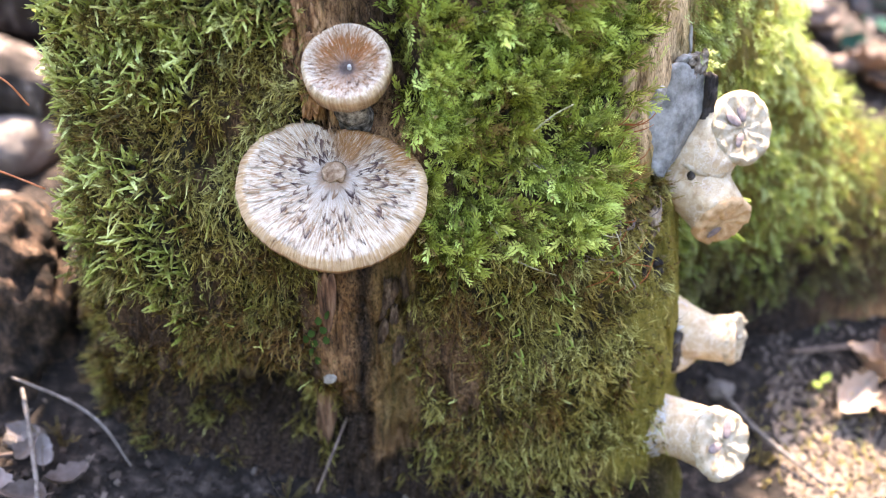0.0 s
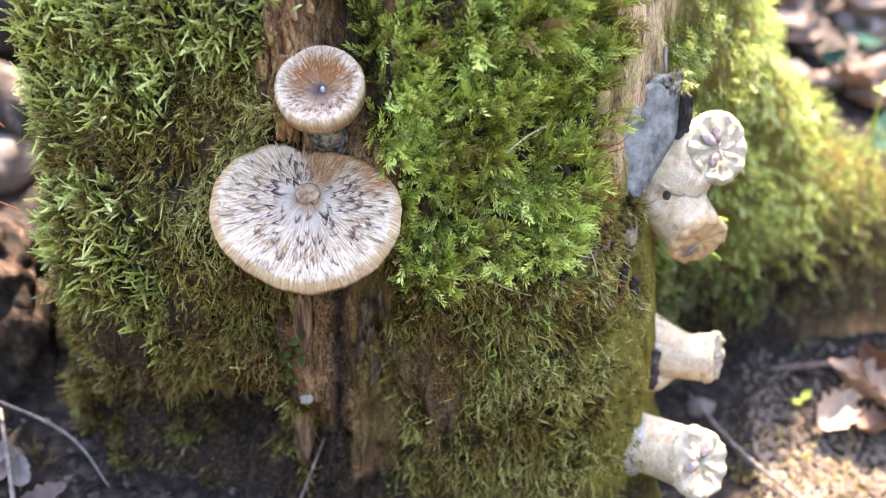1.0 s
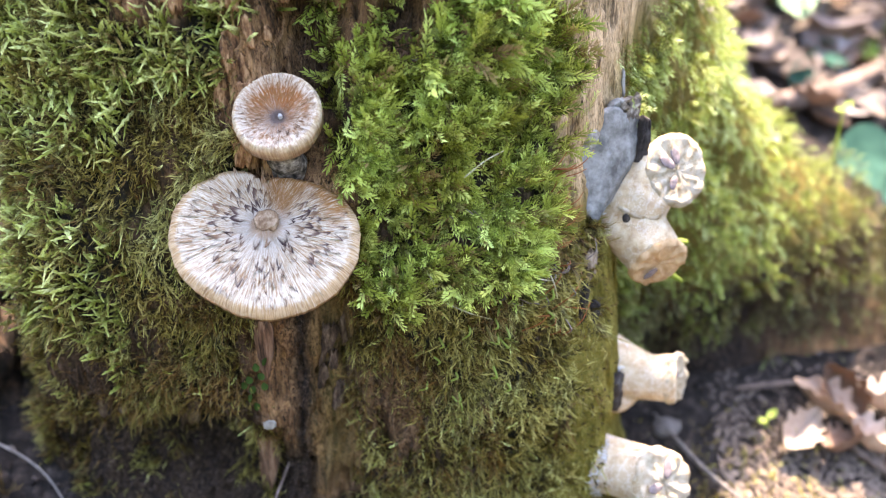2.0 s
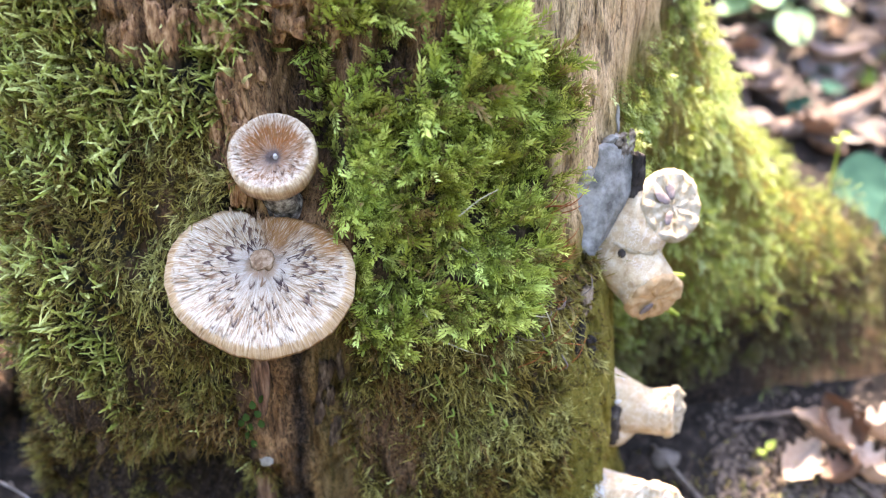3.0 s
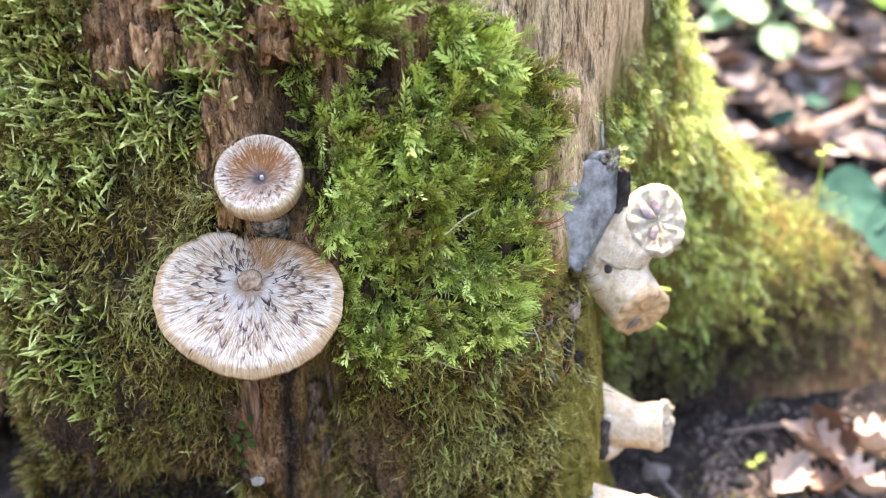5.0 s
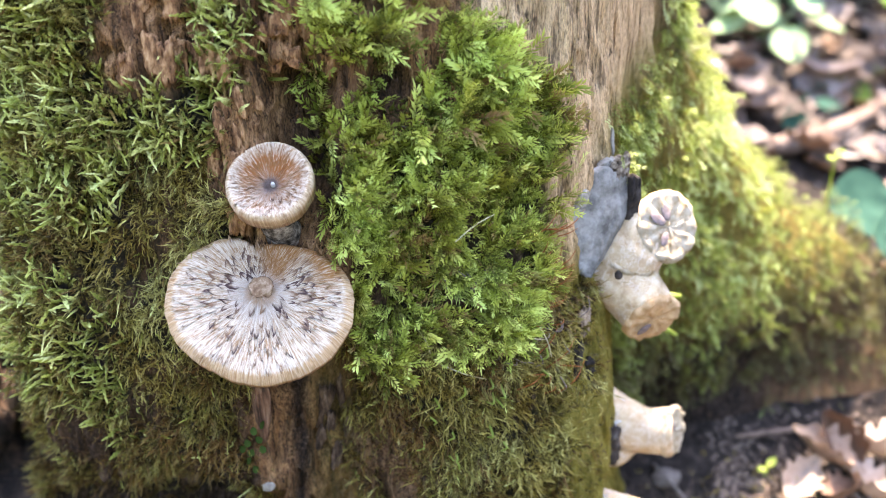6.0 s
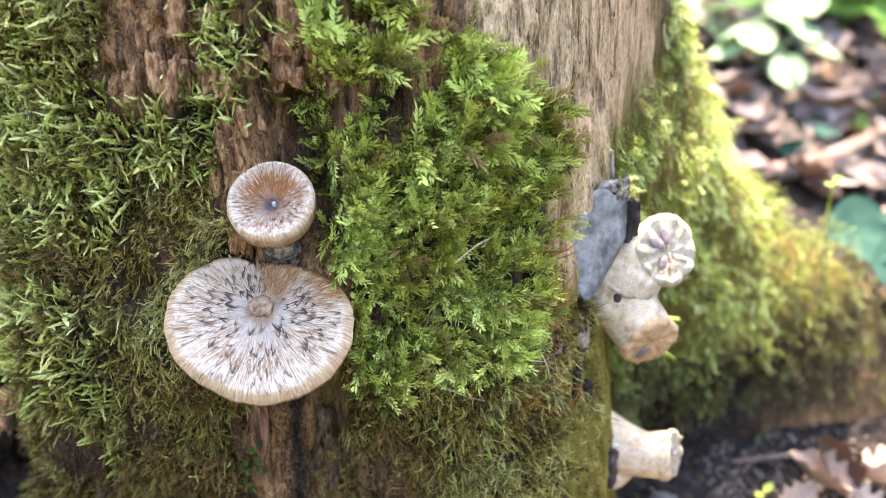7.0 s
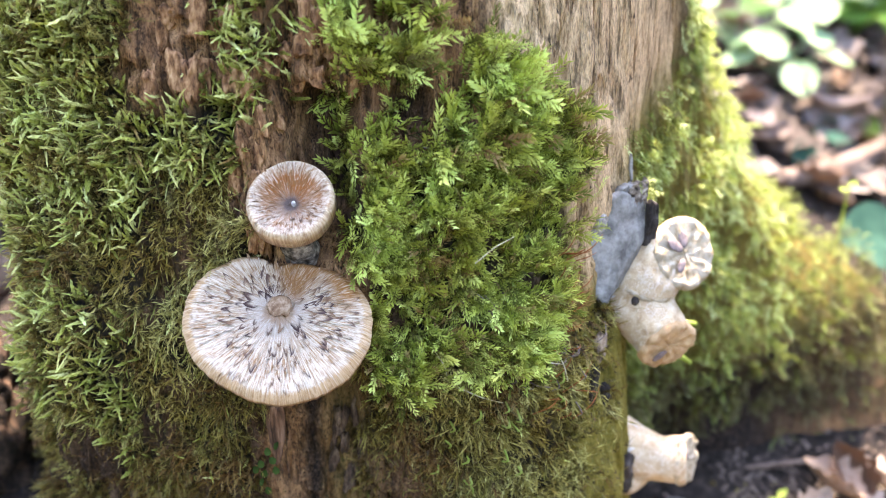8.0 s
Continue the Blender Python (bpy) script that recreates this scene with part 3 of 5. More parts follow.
    peeled = np.exp(-(((xs + 0.022) / 0.009) ** 2)) * step(0.268, 0.290, zs) + step(-0.026, -0.012, xs) * step(0.270, 0.285, zs)
    fine_l *= 1 - 0.9 * np.clip(peeled, 0, 1)
    fine_r = step(0.026, 0.037, xs) * (0.86 * step(0.151, 0.134, xs + 0.010 * fbm(x * 80, 1.0, z * 40, 3)) + 0.14 * step(0.166, 0.156, x)) * step(0.212, 0.196, zs) * step(0.03, 0.08, zs)
    fine_r *= 1 - 0.93 * np.exp(-(((xs - 0.052) / 0.020) ** 2 + ((zs - 0.118) / 0.035) ** 2) ** 2)
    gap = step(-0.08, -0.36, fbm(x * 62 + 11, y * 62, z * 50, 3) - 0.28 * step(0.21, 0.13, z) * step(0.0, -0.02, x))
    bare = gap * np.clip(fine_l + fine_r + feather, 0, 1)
    fine_l, fine_r, feather = fine_l * (1 - 0.92 * gap), fine_r * (1 - 0.55 * gap), feather * (1 - 0.75 * gap)
    fine_r *= 1 - 0.7 * np.exp(-(((xs - 0.062) / 0.018) ** 2 + ((zs - 0.193) / 0.010) ** 2))
    film = np.clip(step(0.126, 0.143, xs) * step(0.235, 0.200, zs) * step(0.13, 0.10, y) + step(0.150, 0.172, x) * step(0.070, 0.10, y) * step(0.30, 0.25, z) * step(0.065, 0.095, z), 0, 1)
    rot = step(0.100, 0.082, xs)
    rot = np.clip(rot + step(0.235, 0.20, zs), 0, 1)
    # dark wood and cracks, plus shade in hollows and under the cap as colour
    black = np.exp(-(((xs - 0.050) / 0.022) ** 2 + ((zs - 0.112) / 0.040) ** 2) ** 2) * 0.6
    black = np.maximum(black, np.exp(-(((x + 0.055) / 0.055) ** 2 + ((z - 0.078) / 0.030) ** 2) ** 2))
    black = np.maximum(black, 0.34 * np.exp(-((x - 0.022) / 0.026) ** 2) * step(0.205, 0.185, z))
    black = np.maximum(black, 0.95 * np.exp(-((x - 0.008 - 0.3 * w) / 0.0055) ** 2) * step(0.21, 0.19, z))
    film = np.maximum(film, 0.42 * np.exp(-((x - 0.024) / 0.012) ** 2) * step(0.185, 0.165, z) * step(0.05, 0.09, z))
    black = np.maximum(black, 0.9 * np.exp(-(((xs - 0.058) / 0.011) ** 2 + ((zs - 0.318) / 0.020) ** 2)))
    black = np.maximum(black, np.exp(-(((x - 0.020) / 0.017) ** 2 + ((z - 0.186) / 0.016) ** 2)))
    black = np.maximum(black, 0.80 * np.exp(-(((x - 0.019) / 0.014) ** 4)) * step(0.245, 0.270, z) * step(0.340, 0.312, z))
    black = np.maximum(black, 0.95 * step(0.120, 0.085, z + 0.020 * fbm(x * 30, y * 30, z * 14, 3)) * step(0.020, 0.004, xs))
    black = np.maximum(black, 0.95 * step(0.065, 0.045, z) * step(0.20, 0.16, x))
    # moss gaps: the shade between shoots is put into the wood colour
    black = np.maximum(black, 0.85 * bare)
    # root foot blackened as well: its underside shade is put into the colour
    return {"feather": feather * front * (1 - root), "plump": plump * front, "fine": np.clip(fine_l + fine_r, 0, 1) * front * (1 - root),
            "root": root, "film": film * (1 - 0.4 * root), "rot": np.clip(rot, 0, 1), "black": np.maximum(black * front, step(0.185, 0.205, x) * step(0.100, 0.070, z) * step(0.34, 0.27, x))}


STUMP = tagged(new("tree_stump"), "old mossy tree stump with bare weathered wood and a buttress root", "tree stump")


def build_trunk():
    front = np.linspace(radians(-185), radians(45), 840)
    rear = np.linspace(radians(45), radians(175), 60)[1:-1]
    phi = np.r_[front, rear]
    z = np.linspace(-0.08, 0.46, 440)
    pp, zz = np.meshgrid(phi, z)
    p = stump_surface(pp, zz)
    m = surface_masks(p)
    n = len(phi)
    # ragged top, closed towards the axis
    top = [p[-1]]
    for k in (0.75, 0.45, 0.15):
        q = np.array([CX, CY, 0]) + (p[-1] - np.array([CX, CY, 0])) * np.array([k, k, 1])
        q[:, 2] += 0.02 * fbm(q[:, 0] * 20, q[:, 1] * 20, 0.5, 4) - 0.01 * (1 - k)
        top.append(q)
    v = np.vstack([p.reshape(-1, 3)] + top[1:])
    f = grid_faces(len(z) + 3, n, True)
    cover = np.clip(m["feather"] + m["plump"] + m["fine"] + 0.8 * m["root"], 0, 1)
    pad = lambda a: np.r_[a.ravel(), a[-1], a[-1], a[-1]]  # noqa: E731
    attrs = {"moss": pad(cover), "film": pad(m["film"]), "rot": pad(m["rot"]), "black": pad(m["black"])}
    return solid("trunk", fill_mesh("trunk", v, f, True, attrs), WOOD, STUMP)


build_trunk()


# ---------------------------------------------------------------- moss
def leaf_quad(base, tip, side, width, lift):
    """A narrow folded leaf: base, one side, tip, other side."""
    base, tip, side, lift = (np.asarray(a, float) for a in (base, tip, side, lift))
    m = base * 0.55 + tip * 0.45
    return [base, m + side * width, tip, m - side * width + lift * width * 0.6]


def feather_template(rng, pairs=13, spread=1.0, leaf=0.24, slim=0.12):
    """A flat frond: pairs of narrow pointed leaves along a stem, shorter towards the tip."""
    v, f, tip = [], [], []
    for i in range(pairs):
        s = 0.10 + 0.88 * i / (pairs - 1)
        ll = leaf * (0.55 + 0.45 * math.sin(min(1, s * 1.6) * 1.57)) * (1.0 - 0.35 * s)
        for sgn in (-1, 1):
            a = radians(rng.uniform(30, 58)) * spread * (1 - 0.25 * s)
            d = np.array([sgn * math.sin(a), math.cos(a), rng.uniform(-0.4, 0.6)])
            d /= np.linalg.norm(d)
            b = np.array([0, s, 0.0])
            side = np.cross(d, [0, 0, 1.0])
            q = leaf_quad(b, b + d * ll * rng.uniform(0.8, 1.25), side, ll * slim, [0, 0, 1])
            o = len(v)
            v += q
            tip += [s * 0.6, s * 0.75, s * 0.5 + 0.5, s * 0.75]
            f += [(o, o + 1, o + 2), (o, o + 2, o + 3)]
    o = len(v)
    v += [[-0.012, 0, 0], [0.012, 0, 0], [0, 1, 0.01]]
    tip += [0, 0, 0.8]
    f.append((o, o + 1, o + 2))
    return np.array(v, float), np.array(f), np.array(tip)


def plump_template(rng, leaves=22, fat=0.085, curve=0.0):
    """A worm-like shoot of overlapping leaves that lie close to the stem, curved to one side."""
    v, f, tip = [], [], []
    for i in range(leaves):
        s = 0.03 + 0.87 * i / (leaves - 1)
        a = i * 2.4 + rng.uniform(-0.3, 0.3)
        rr = fat * (1.0 - 0.5 * max(0, s - 0.55) / 0.45)
        out = np.array([math.cos(a), 0, math.sin(a)])
        side = np.array([-math.sin(a), 0, math.cos(a)])
        b = np.array([curve * s * s, s, 0]) + out * rr * 0.40
        e = s + rng.uniform(0.12, 0.19)
        t = np.array([curve * e * e, e, 0]) + out * rr * rng.uniform(0.55, 1.25) * (1 if s < 0.85 else 0.3)
        o = len(v)
        v += leaf_quad(b, t, side, rr * 0.80, out)
        tip += [s * 0.75, s * 0.85, s + 0.08, s * 0.85]
        f += [(o, o + 1, o + 2), (o, o + 2, o + 3)]
    return np.array(v, float), np.array(f), np.clip(np.array(tip), 0, 1)


def fine_template(rng, leaves=7):
    v, f, tip = [], [], []
    ph = rng.uniform(0, 6)
    for i in range(leaves):
        s = 0.05 + 0.95 * i / (leaves - 1)
        w = 0.13 * math.sin(ph + s * 4)
        a = rng.uniform(0, 6.28)
        d = np.array([math.cos(a) * 0.7, 0.75, math.sin(a) * 0.7])
        b = np.array([w, s * 0.9, 0])
        l = 0.50 * (1.1 - 0.45 * s)
        side = np.cross(d, [0.3, 0.1, 1.0])
        side /= np.linalg.norm(side)
        o = len(v)
        v += [b - side * l * 0.15, b + d * l, b + side * l * 0.15]
        tip += [s * 0.8, s, s * 0.8]
        f.append((o, o + 1, o + 2))
    o = len(v)
    v += [[-0.018, 0, 0], [0.018, 0, 0], [0.13 * math.sin(ph + 4) + 0.01, 0.95, 0]]
    tip += [0, 0, 0.9]
    f.append((o, o + 1, o + 2))
    return np.array(v, float), np.array(f), np.array(tip)


def scatter_shoots(name, templates, pos, axis, normal, length, bend, shoot, material, label):
    """One mesh of many shoots: each is a template laid along its axis and bent."""
    rng = np.random.default_rng(5)
    pick = rng.integers(0, len(templates), len(pos))
    V, F, T, S, base = [], [], [], [], 0
    axis = axis / np.linalg.norm(axis, axis=1, keepdims=True)
    side = np.cross(axis, normal)
    side /= np.linalg.norm(side, axis=1, keepdims=True) + 1e-9
    up = np.cross(side, axis)
    for k, (tv, tf, tt) in enumerate(templates):
        i = np.where(pick == k)[0]
        L = length[i][:, None, None]
        s = tv[None, :, 1:2]
        p = pos[i][:, None] + L * (tv[None, :, 0:1] * side[i][:, None] + s * axis[i][:, None] + tv[None, :, 2:3] * up[i][:, None])
        p = p + L * s * s * bend[i][:, None]
        n, m = p.shape[:2]
        V.append(p.reshape(-1, 3))
        F.append((tf[None] + base + (np.arange(n) * m)[:, None, None]).reshape(-1, 3))
        T.append(np.tile(tt, n))
        S.append(np.repeat(shoot[i], m))
        base += n * m
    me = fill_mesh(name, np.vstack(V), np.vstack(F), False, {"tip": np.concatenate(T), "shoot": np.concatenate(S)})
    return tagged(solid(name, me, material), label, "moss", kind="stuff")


def flank_samples(count, lo, hi, zlo, zhi, key, rng, cut=0.5):
    """Random points on the flank where a moss grows, with normals."""
    phi, z = rng.uniform(lo, hi, count), rng.uniform(zlo, zhi, count)
    p = stump_surface(phi, z)
    keep = rng.uniform(0, 1, count) < surface_masks(p)[key] - 0.02
    phi, z, p = phi[keep], z[keep], p[keep]
    e = 0.006
    du = stump_surface(phi + e / 0.2, z, False) - stump_surface(phi - e / 0.2, z, False)
    dv = stump_surface(phi, z + e, False) - stump_surface(phi, z - e, False)
    n = np.cross(du, dv)
    n /= np.linalg.norm(n, axis=1, keepdims=True)
    t = du / np.linalg.norm(du, axis=1, keepdims=True)
    return p, n, t, np.cross(n, t)


def grow_moss():
    rng = np.random.default_rng(11)
    pr = random.Random(4)
    # feathery cushion
    p, n, t, v = flank_samples(60000, radians(-105), radians(-15), 0.17, 0.40, "feather", rng)
    k = rng.permutation(len(p))[:4500]
    p, n, t, v = p[k], n[k], t[k], v[k]
    flow = 3.0 * fbm(p[:, 0] * 60, p[:, 2] * 60, 0.2, 2) + rng.normal(0, 1.0, len(p))
    flow = flow + np.where(p[:, 2] < 0.225, -0.9, 0.6)
    d = t * np.cos(flow)[:, None] + v * np.sin(flow)[:, None]
    axis = d * 0.8 + n * rng.uniform(0.3, 1.5, len(p))[:, None] + np.array([0.1, 0, 0.35])
    size = rng.uniform(0.0075, 0.0135, len(p)) + 0.011 * step(0.275, 0.32, p[:, 2]) * rng.uniform(0, 1, len(p)) ** 1.5
    pos = p + n * (0.003 + 0.017 * fbm(p[:, 0] * 65, p[:, 1] * 65, p[:, 2] * 65, 2) + rng.uniform(-0.004, 0.004, len(p)))[:, None]
    bend = np.array([0, 0, 0.05]) + rng.normal(0, 0.2, (len(p), 3))
    temps = [feather_template(pr, 11, 1.1, 0.34, 0.15) for _ in range(8)]
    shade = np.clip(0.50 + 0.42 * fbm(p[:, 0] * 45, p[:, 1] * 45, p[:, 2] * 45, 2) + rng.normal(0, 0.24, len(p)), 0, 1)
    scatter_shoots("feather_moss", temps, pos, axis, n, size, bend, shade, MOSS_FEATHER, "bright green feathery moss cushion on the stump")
    # plump shoots
    p, n, t, v = flank_samples(90000, radians(-180), radians(-85), 0.07, 0.42, "plump", rng)
    k = rng.permutation(len(p))[:6500]
    p, n, t, v = p[k], n[k], t[k], v[k]
    flow = 2.4 + 4.0 * fbm(p[:, 0] * 60, p[:, 2] * 60, 5.2, 2) + rng.normal(0, 0.8, len(p)) + np.where(p[:, 2] < 0.24, 1.2, 0)
    d = t * np.cos(flow)[:, None] + v * np.sin(flow)[:, None]
    axis = d * 0.9 + n * rng.uniform(0.3, 1.2, len(p))[:, None]
    size = rng.uniform(0.0040, 0.0088, len(p))
    pos = p + n * (0.003 + 0.010 * fbm(p[:, 0] * 60, p[:, 1] * 60, p[:, 2] * 60 + 4, 2) + rng.uniform(-0.004, 0.003, len(p)))[:, None]
    bend = np.array([0, 0, 0.05]) + 0.20 * n + rng.normal(0, 0.35, (len(p), 3))
    temps = [plump_template(pr, 30, f, c) for f, c in ((0.095, 0.5), (0.11, -0.45), (0.125, 0.65), (0.105, -0.6), (0.12, 0.2), (0.10, 0.8))]
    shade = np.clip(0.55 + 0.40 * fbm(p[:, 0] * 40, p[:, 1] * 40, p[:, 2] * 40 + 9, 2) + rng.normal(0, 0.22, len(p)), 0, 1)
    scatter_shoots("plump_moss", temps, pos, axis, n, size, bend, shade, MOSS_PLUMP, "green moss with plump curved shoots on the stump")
    # low olive moss
    p, n, t, v = flank_samples(220000, radians(-180), radians(-12), 0.03, 0.40, "fine", rng)
    k = rng.permutation(len(p))[:58000]
    p, n, t, v = p[k], n[k], t[k], v[k]
    flow = -0.8 + 6.0 * fbm(p[:, 0] * 55, p[:, 2] * 55, 8.8, 3) + rng.normal(0, 1.0, len(p))
    d = t * np.cos(flow)[:, None] + v * np.sin(flow)[:, None]
    axis = d * 0.8 + n * rng.uniform(0.2, 1.5, len(p))[:, None]
    size = rng.uniform(0.0026, 0.0058, len(p)) * (1 + 0.20 * step(0.05, 0.10, p[:, 0]))
    pos = p + n * (0.001 + 0.009 * fbm(p[:, 0] * 80, p[:, 1] * 80, p[:, 2] * 80 + 4, 3) + rng.uniform(-0.003, 0.002, len(p)))[:, None]
    bend = np.array([0, 0, -0.20]) + rng.normal(0, 0.5, (len(p), 3))
    temps = [fine_template(pr) for _ in range(8)]
    # tone varies by place; shade below the big cap is painted into it
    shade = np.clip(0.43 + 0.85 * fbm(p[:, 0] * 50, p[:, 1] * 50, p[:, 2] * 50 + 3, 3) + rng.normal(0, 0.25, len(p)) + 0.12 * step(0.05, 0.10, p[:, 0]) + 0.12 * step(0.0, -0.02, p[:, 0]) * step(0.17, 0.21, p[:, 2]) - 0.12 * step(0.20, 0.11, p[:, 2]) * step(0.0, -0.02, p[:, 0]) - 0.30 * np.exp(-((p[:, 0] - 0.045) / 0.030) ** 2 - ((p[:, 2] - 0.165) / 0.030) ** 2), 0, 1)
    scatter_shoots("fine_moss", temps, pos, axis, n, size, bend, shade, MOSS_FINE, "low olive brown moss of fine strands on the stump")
    # longer curled strands over the low moss
    k = rng.permutation(len(p))[:700]
    p, n, t, v = p[k], n[k], t[k], v[k]
    axis = t * rng.normal(0, 1, len(p))[:, None] + v * rng.normal(-0.4, 0.8, len(p))[:, None] + n * rng.uniform(0.3, 1.3, len(p))[:, None]
    temps = [plump_template(pr, 18, f) for f in (0.08, 0.10, 0.12)]
    shade = np.clip(rng.normal(0.5, 0.3, len(p)), 0, 1)
    scatter_shoots("strand_moss", temps, p + n * 0.0015, axis, n, rng.uniform(0.003, 0.0060, len(p)), rng.normal(0, 0.55, (len(p), 3)), shade, MOSS_PLUMP, "scattered curled green moss strands on the stump")
    # sunlit root
    p, n, t, v = flank_samples(130000, radians(-40), radians(60), 0.0, 0.37, "root", rng)
    k = rng.permutation(len(p))[:17000]
    p, n, t, v = p[k], n[k], t[k], v[k]
    flow = -1.2 + rng.normal(0, 1.6, len(p))
    d = t * np.cos(flow)[:, None] + v * np.sin(flow)[:, None]
    axis = d * 0.7 + n * rng.uniform(0.5, 1.6, len(p))[:, None]
    size = rng.uniform(0.0035, 0.0085, len(p))
    pos = p + n * (0.003 + 0.020 * fbm(p[:, 0] * 45, p[:, 1] * 45, p[:, 2] * 45 + 8, 2) + rng.uniform(-0.003, 0.003, len(p)))[:, None]
    bend = np.array([0, 0, -0.3]) + rng.normal(0, 0.2, (len(p), 3))
    temps = [feather_template(pr, 6, 1.25, 0.46) for _ in range(5)]
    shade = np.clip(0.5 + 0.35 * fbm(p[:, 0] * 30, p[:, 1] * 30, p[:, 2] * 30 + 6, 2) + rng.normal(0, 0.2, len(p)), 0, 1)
    # lower shoots darkened: shade under the root's overhang put into their colour
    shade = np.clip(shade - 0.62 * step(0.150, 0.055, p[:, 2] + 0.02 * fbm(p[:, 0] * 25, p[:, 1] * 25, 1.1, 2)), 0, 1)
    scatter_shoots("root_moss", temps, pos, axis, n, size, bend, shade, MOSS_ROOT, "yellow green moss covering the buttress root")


grow_moss()


# ---------------------------------------------------------------- mushrooms with caps
def disc_pose(centre, tilt, turn=0.0, lean=0.0):
    """Local x across, y away from the growing side, z out of the cap."""
    return Matrix.Translation(centre) @ Euler((radians(tilt), radians(lean), radians(turn))).to_matrix().to_4x4()


def cap_mesh(name, outline, profile, under, rings=60, sides=320, back_of=None, wobble=0.0, ribs=34.0):
    """outline(angle): radius; profile(u): height of the top; under(u): thickness. Top, rim and underside in one skin, with fine radial ribs."""
    a = np.linspace(0, 2 * np.pi, sides, endpoint=False)
    R = outline(a)
    us = np.r_[np.linspace(0.012, 0.95, rings - 8), np.linspace(0.96, 1.0, 8), np.linspace(1.0, 0.10, 14)]
    top = np.r_[np.ones(rings, bool), np.zeros(14, bool)]
    v, rad = [], []
    for u, is_top in zip(us, top):
        nick = 1 + 0.012 * fbm(np.cos(a) * ribs * 0.7, np.sin(a) * ribs * 0.7, 0.4, 2) * step(0.9, 1.0, u)
        x, y = R * u * nick * np.cos(a), R * u * nick * np.sin(a)
        w = wobble * fbm(np.cos(a) * 7, np.sin(a) * 7, u * 5.0, 3) * min(1, 3 * u)
        w = w + wobble * 0.8 * fbm(np.cos(a) * ribs, np.sin(a) * ribs, u * 7.0, 2) * min(1, 2 * u)
        z = profile(u, a) + w if is_top else profile(u, a) - under(u)
        if not is_top and u == 1.0:
            z = profile(u, a) + w - under(1.0)
            x, y = x * 0.995, y * 0.995
        v.append(np.stack([x, y, z + 0 * a], -1))
        rad.append(np.full(sides, u))
    rows = len(us)
    v = np.vstack(v)
    rad = np.concatenate(rad)
    ca, sa = np.tile(np.cos(a), rows), np.tile(np.sin(a), rows)
    back = back_of(v, rad) if back_of else np.zeros(len(v))
    return fill_mesh(name, v, grid_faces(rows, sides, True), True, {"rad": rad, "ca": ca, "sa": sa, "back": back})


def cap_scales(outline, profile, count, rng, lo, hi, size, material, parent, warm_of, fat=1.0, heel=0.0002):
    """Flat fibrous scales that point outwards, tips a little raised, each by itself."""
    faces = [(i * 5 + j, i * 5 + j + 1, i * 5 + j + 6, i * 5 + j + 5) for i in range(4) for j in range(4)]
    for _ in range(count):
        u = lo + (hi - lo) * rng.random() ** 0.75
        a = rng.uniform(0, 2 * np.pi)
        R = float(outline(np.array([a]))[0])
        r = R * u
        L = size * rng.uniform(0.6, 1.3) * (0.75 + 0.35 * u)
        W = L * rng.uniform(0.12, 0.30) * fat * (1.35 if u < 0.55 else 0.8)
        skew = rng.uniform(-0.6, 0.6) * (1.2 - 0.8 * u)
        d = np.array([math.cos(a + skew), math.sin(a + skew)])
        s = np.array([-d[1], d[0]])
        c = np.array([r * math.cos(a), r * math.sin(a)])
        hook = rng.uniform(-0.55, 0.55)
        lean = rng.uniform(-0.25, 0.25)
        mark = max(0.40, 2.0 - 1.6 * u) * rng.uniform(0.25, 1.15)
        sided = rng.uniform(-1, 1)
        rows, along, warm, rads, cas, sas = [], [], [], [], [], []
        for q, w, h in ((-0.5, 0.25, 0.0), (-0.2, 0.75, 0.10), (0.1, 1.0, 0.35), (0.34, 0.72, 0.7), (0.5, 0.10, 1.0)):
            for e in (-1, -0.5, 0, 0.5, 1):
                xy = c + d * (q + lean * e * max(q, 0)) * L + s * (e * w * W * 0.5 + hook * L * q * q)
                rr = math.hypot(*xy) / R
                ang = math.atan2(xy[1], xy[0])
                z = float(np.atleast_1d(profile(min(rr, 1.0), np.array([ang])))[0])
                rows.append([xy[0], xy[1], z + heel + h * 0.0009 * (1 - 0.5 * u) + 0.00012 * (1 - e * e) * w])
                keen = 0.45 if e * sided < 0 else 1.0
                along.append(mark * {-0.5: 0.0, -0.2: 0.0, 0.1: 0.55 * keen * abs(e), 0.34: 0.35 + 0.60 * keen * abs(e), 0.5: 1.0}[q])
                warm.append(warm_of(xy[0], xy[1], rr))
                rads.append(rr)
                cas.append(math.cos(ang))
                sas.append(math.sin(ang))
        solid("scale", fill_mesh("scale", rows, faces, True, {"along": along, "back": warm, "rad": rads, "ca": cas, "sa": sas}), material, parent)


def big_back(x, y):
    """The tan sector behind the knob, to one side of the notch."""
    return np.clip((y - 0.006 + 0.10 * x + 0.006 * np.sin(x * 260)) / 0.011, 0, 1) * np.clip((x + 0.010) / 0.012, 0.10, 1)


def big_outline(a):
    """Kidney: a blunt notch where the stalk joins, longest away from the wood."""
    notch = np.exp(-((np.mod(a - radians(99) + np.pi, 2 * np.pi) - np.pi) / 0.16) ** 2)
    R = 38.7 - 0.64 * np.cos(a) - 9.8 * np.sin(a) + 4.0 * np.cos(2 * a) - 0.8 * np.sin(2 * a) + 0.6 * np.sin(3 * a) - 4.2 * notch
    R = R * (1 - 0.055 * step(0.1, 1.0, -np.sin(a)))
    return 0.001 * R * (1 + 0.006 * np.sin(7 * a) + 0.004 * np.sin(17 * a + 1))


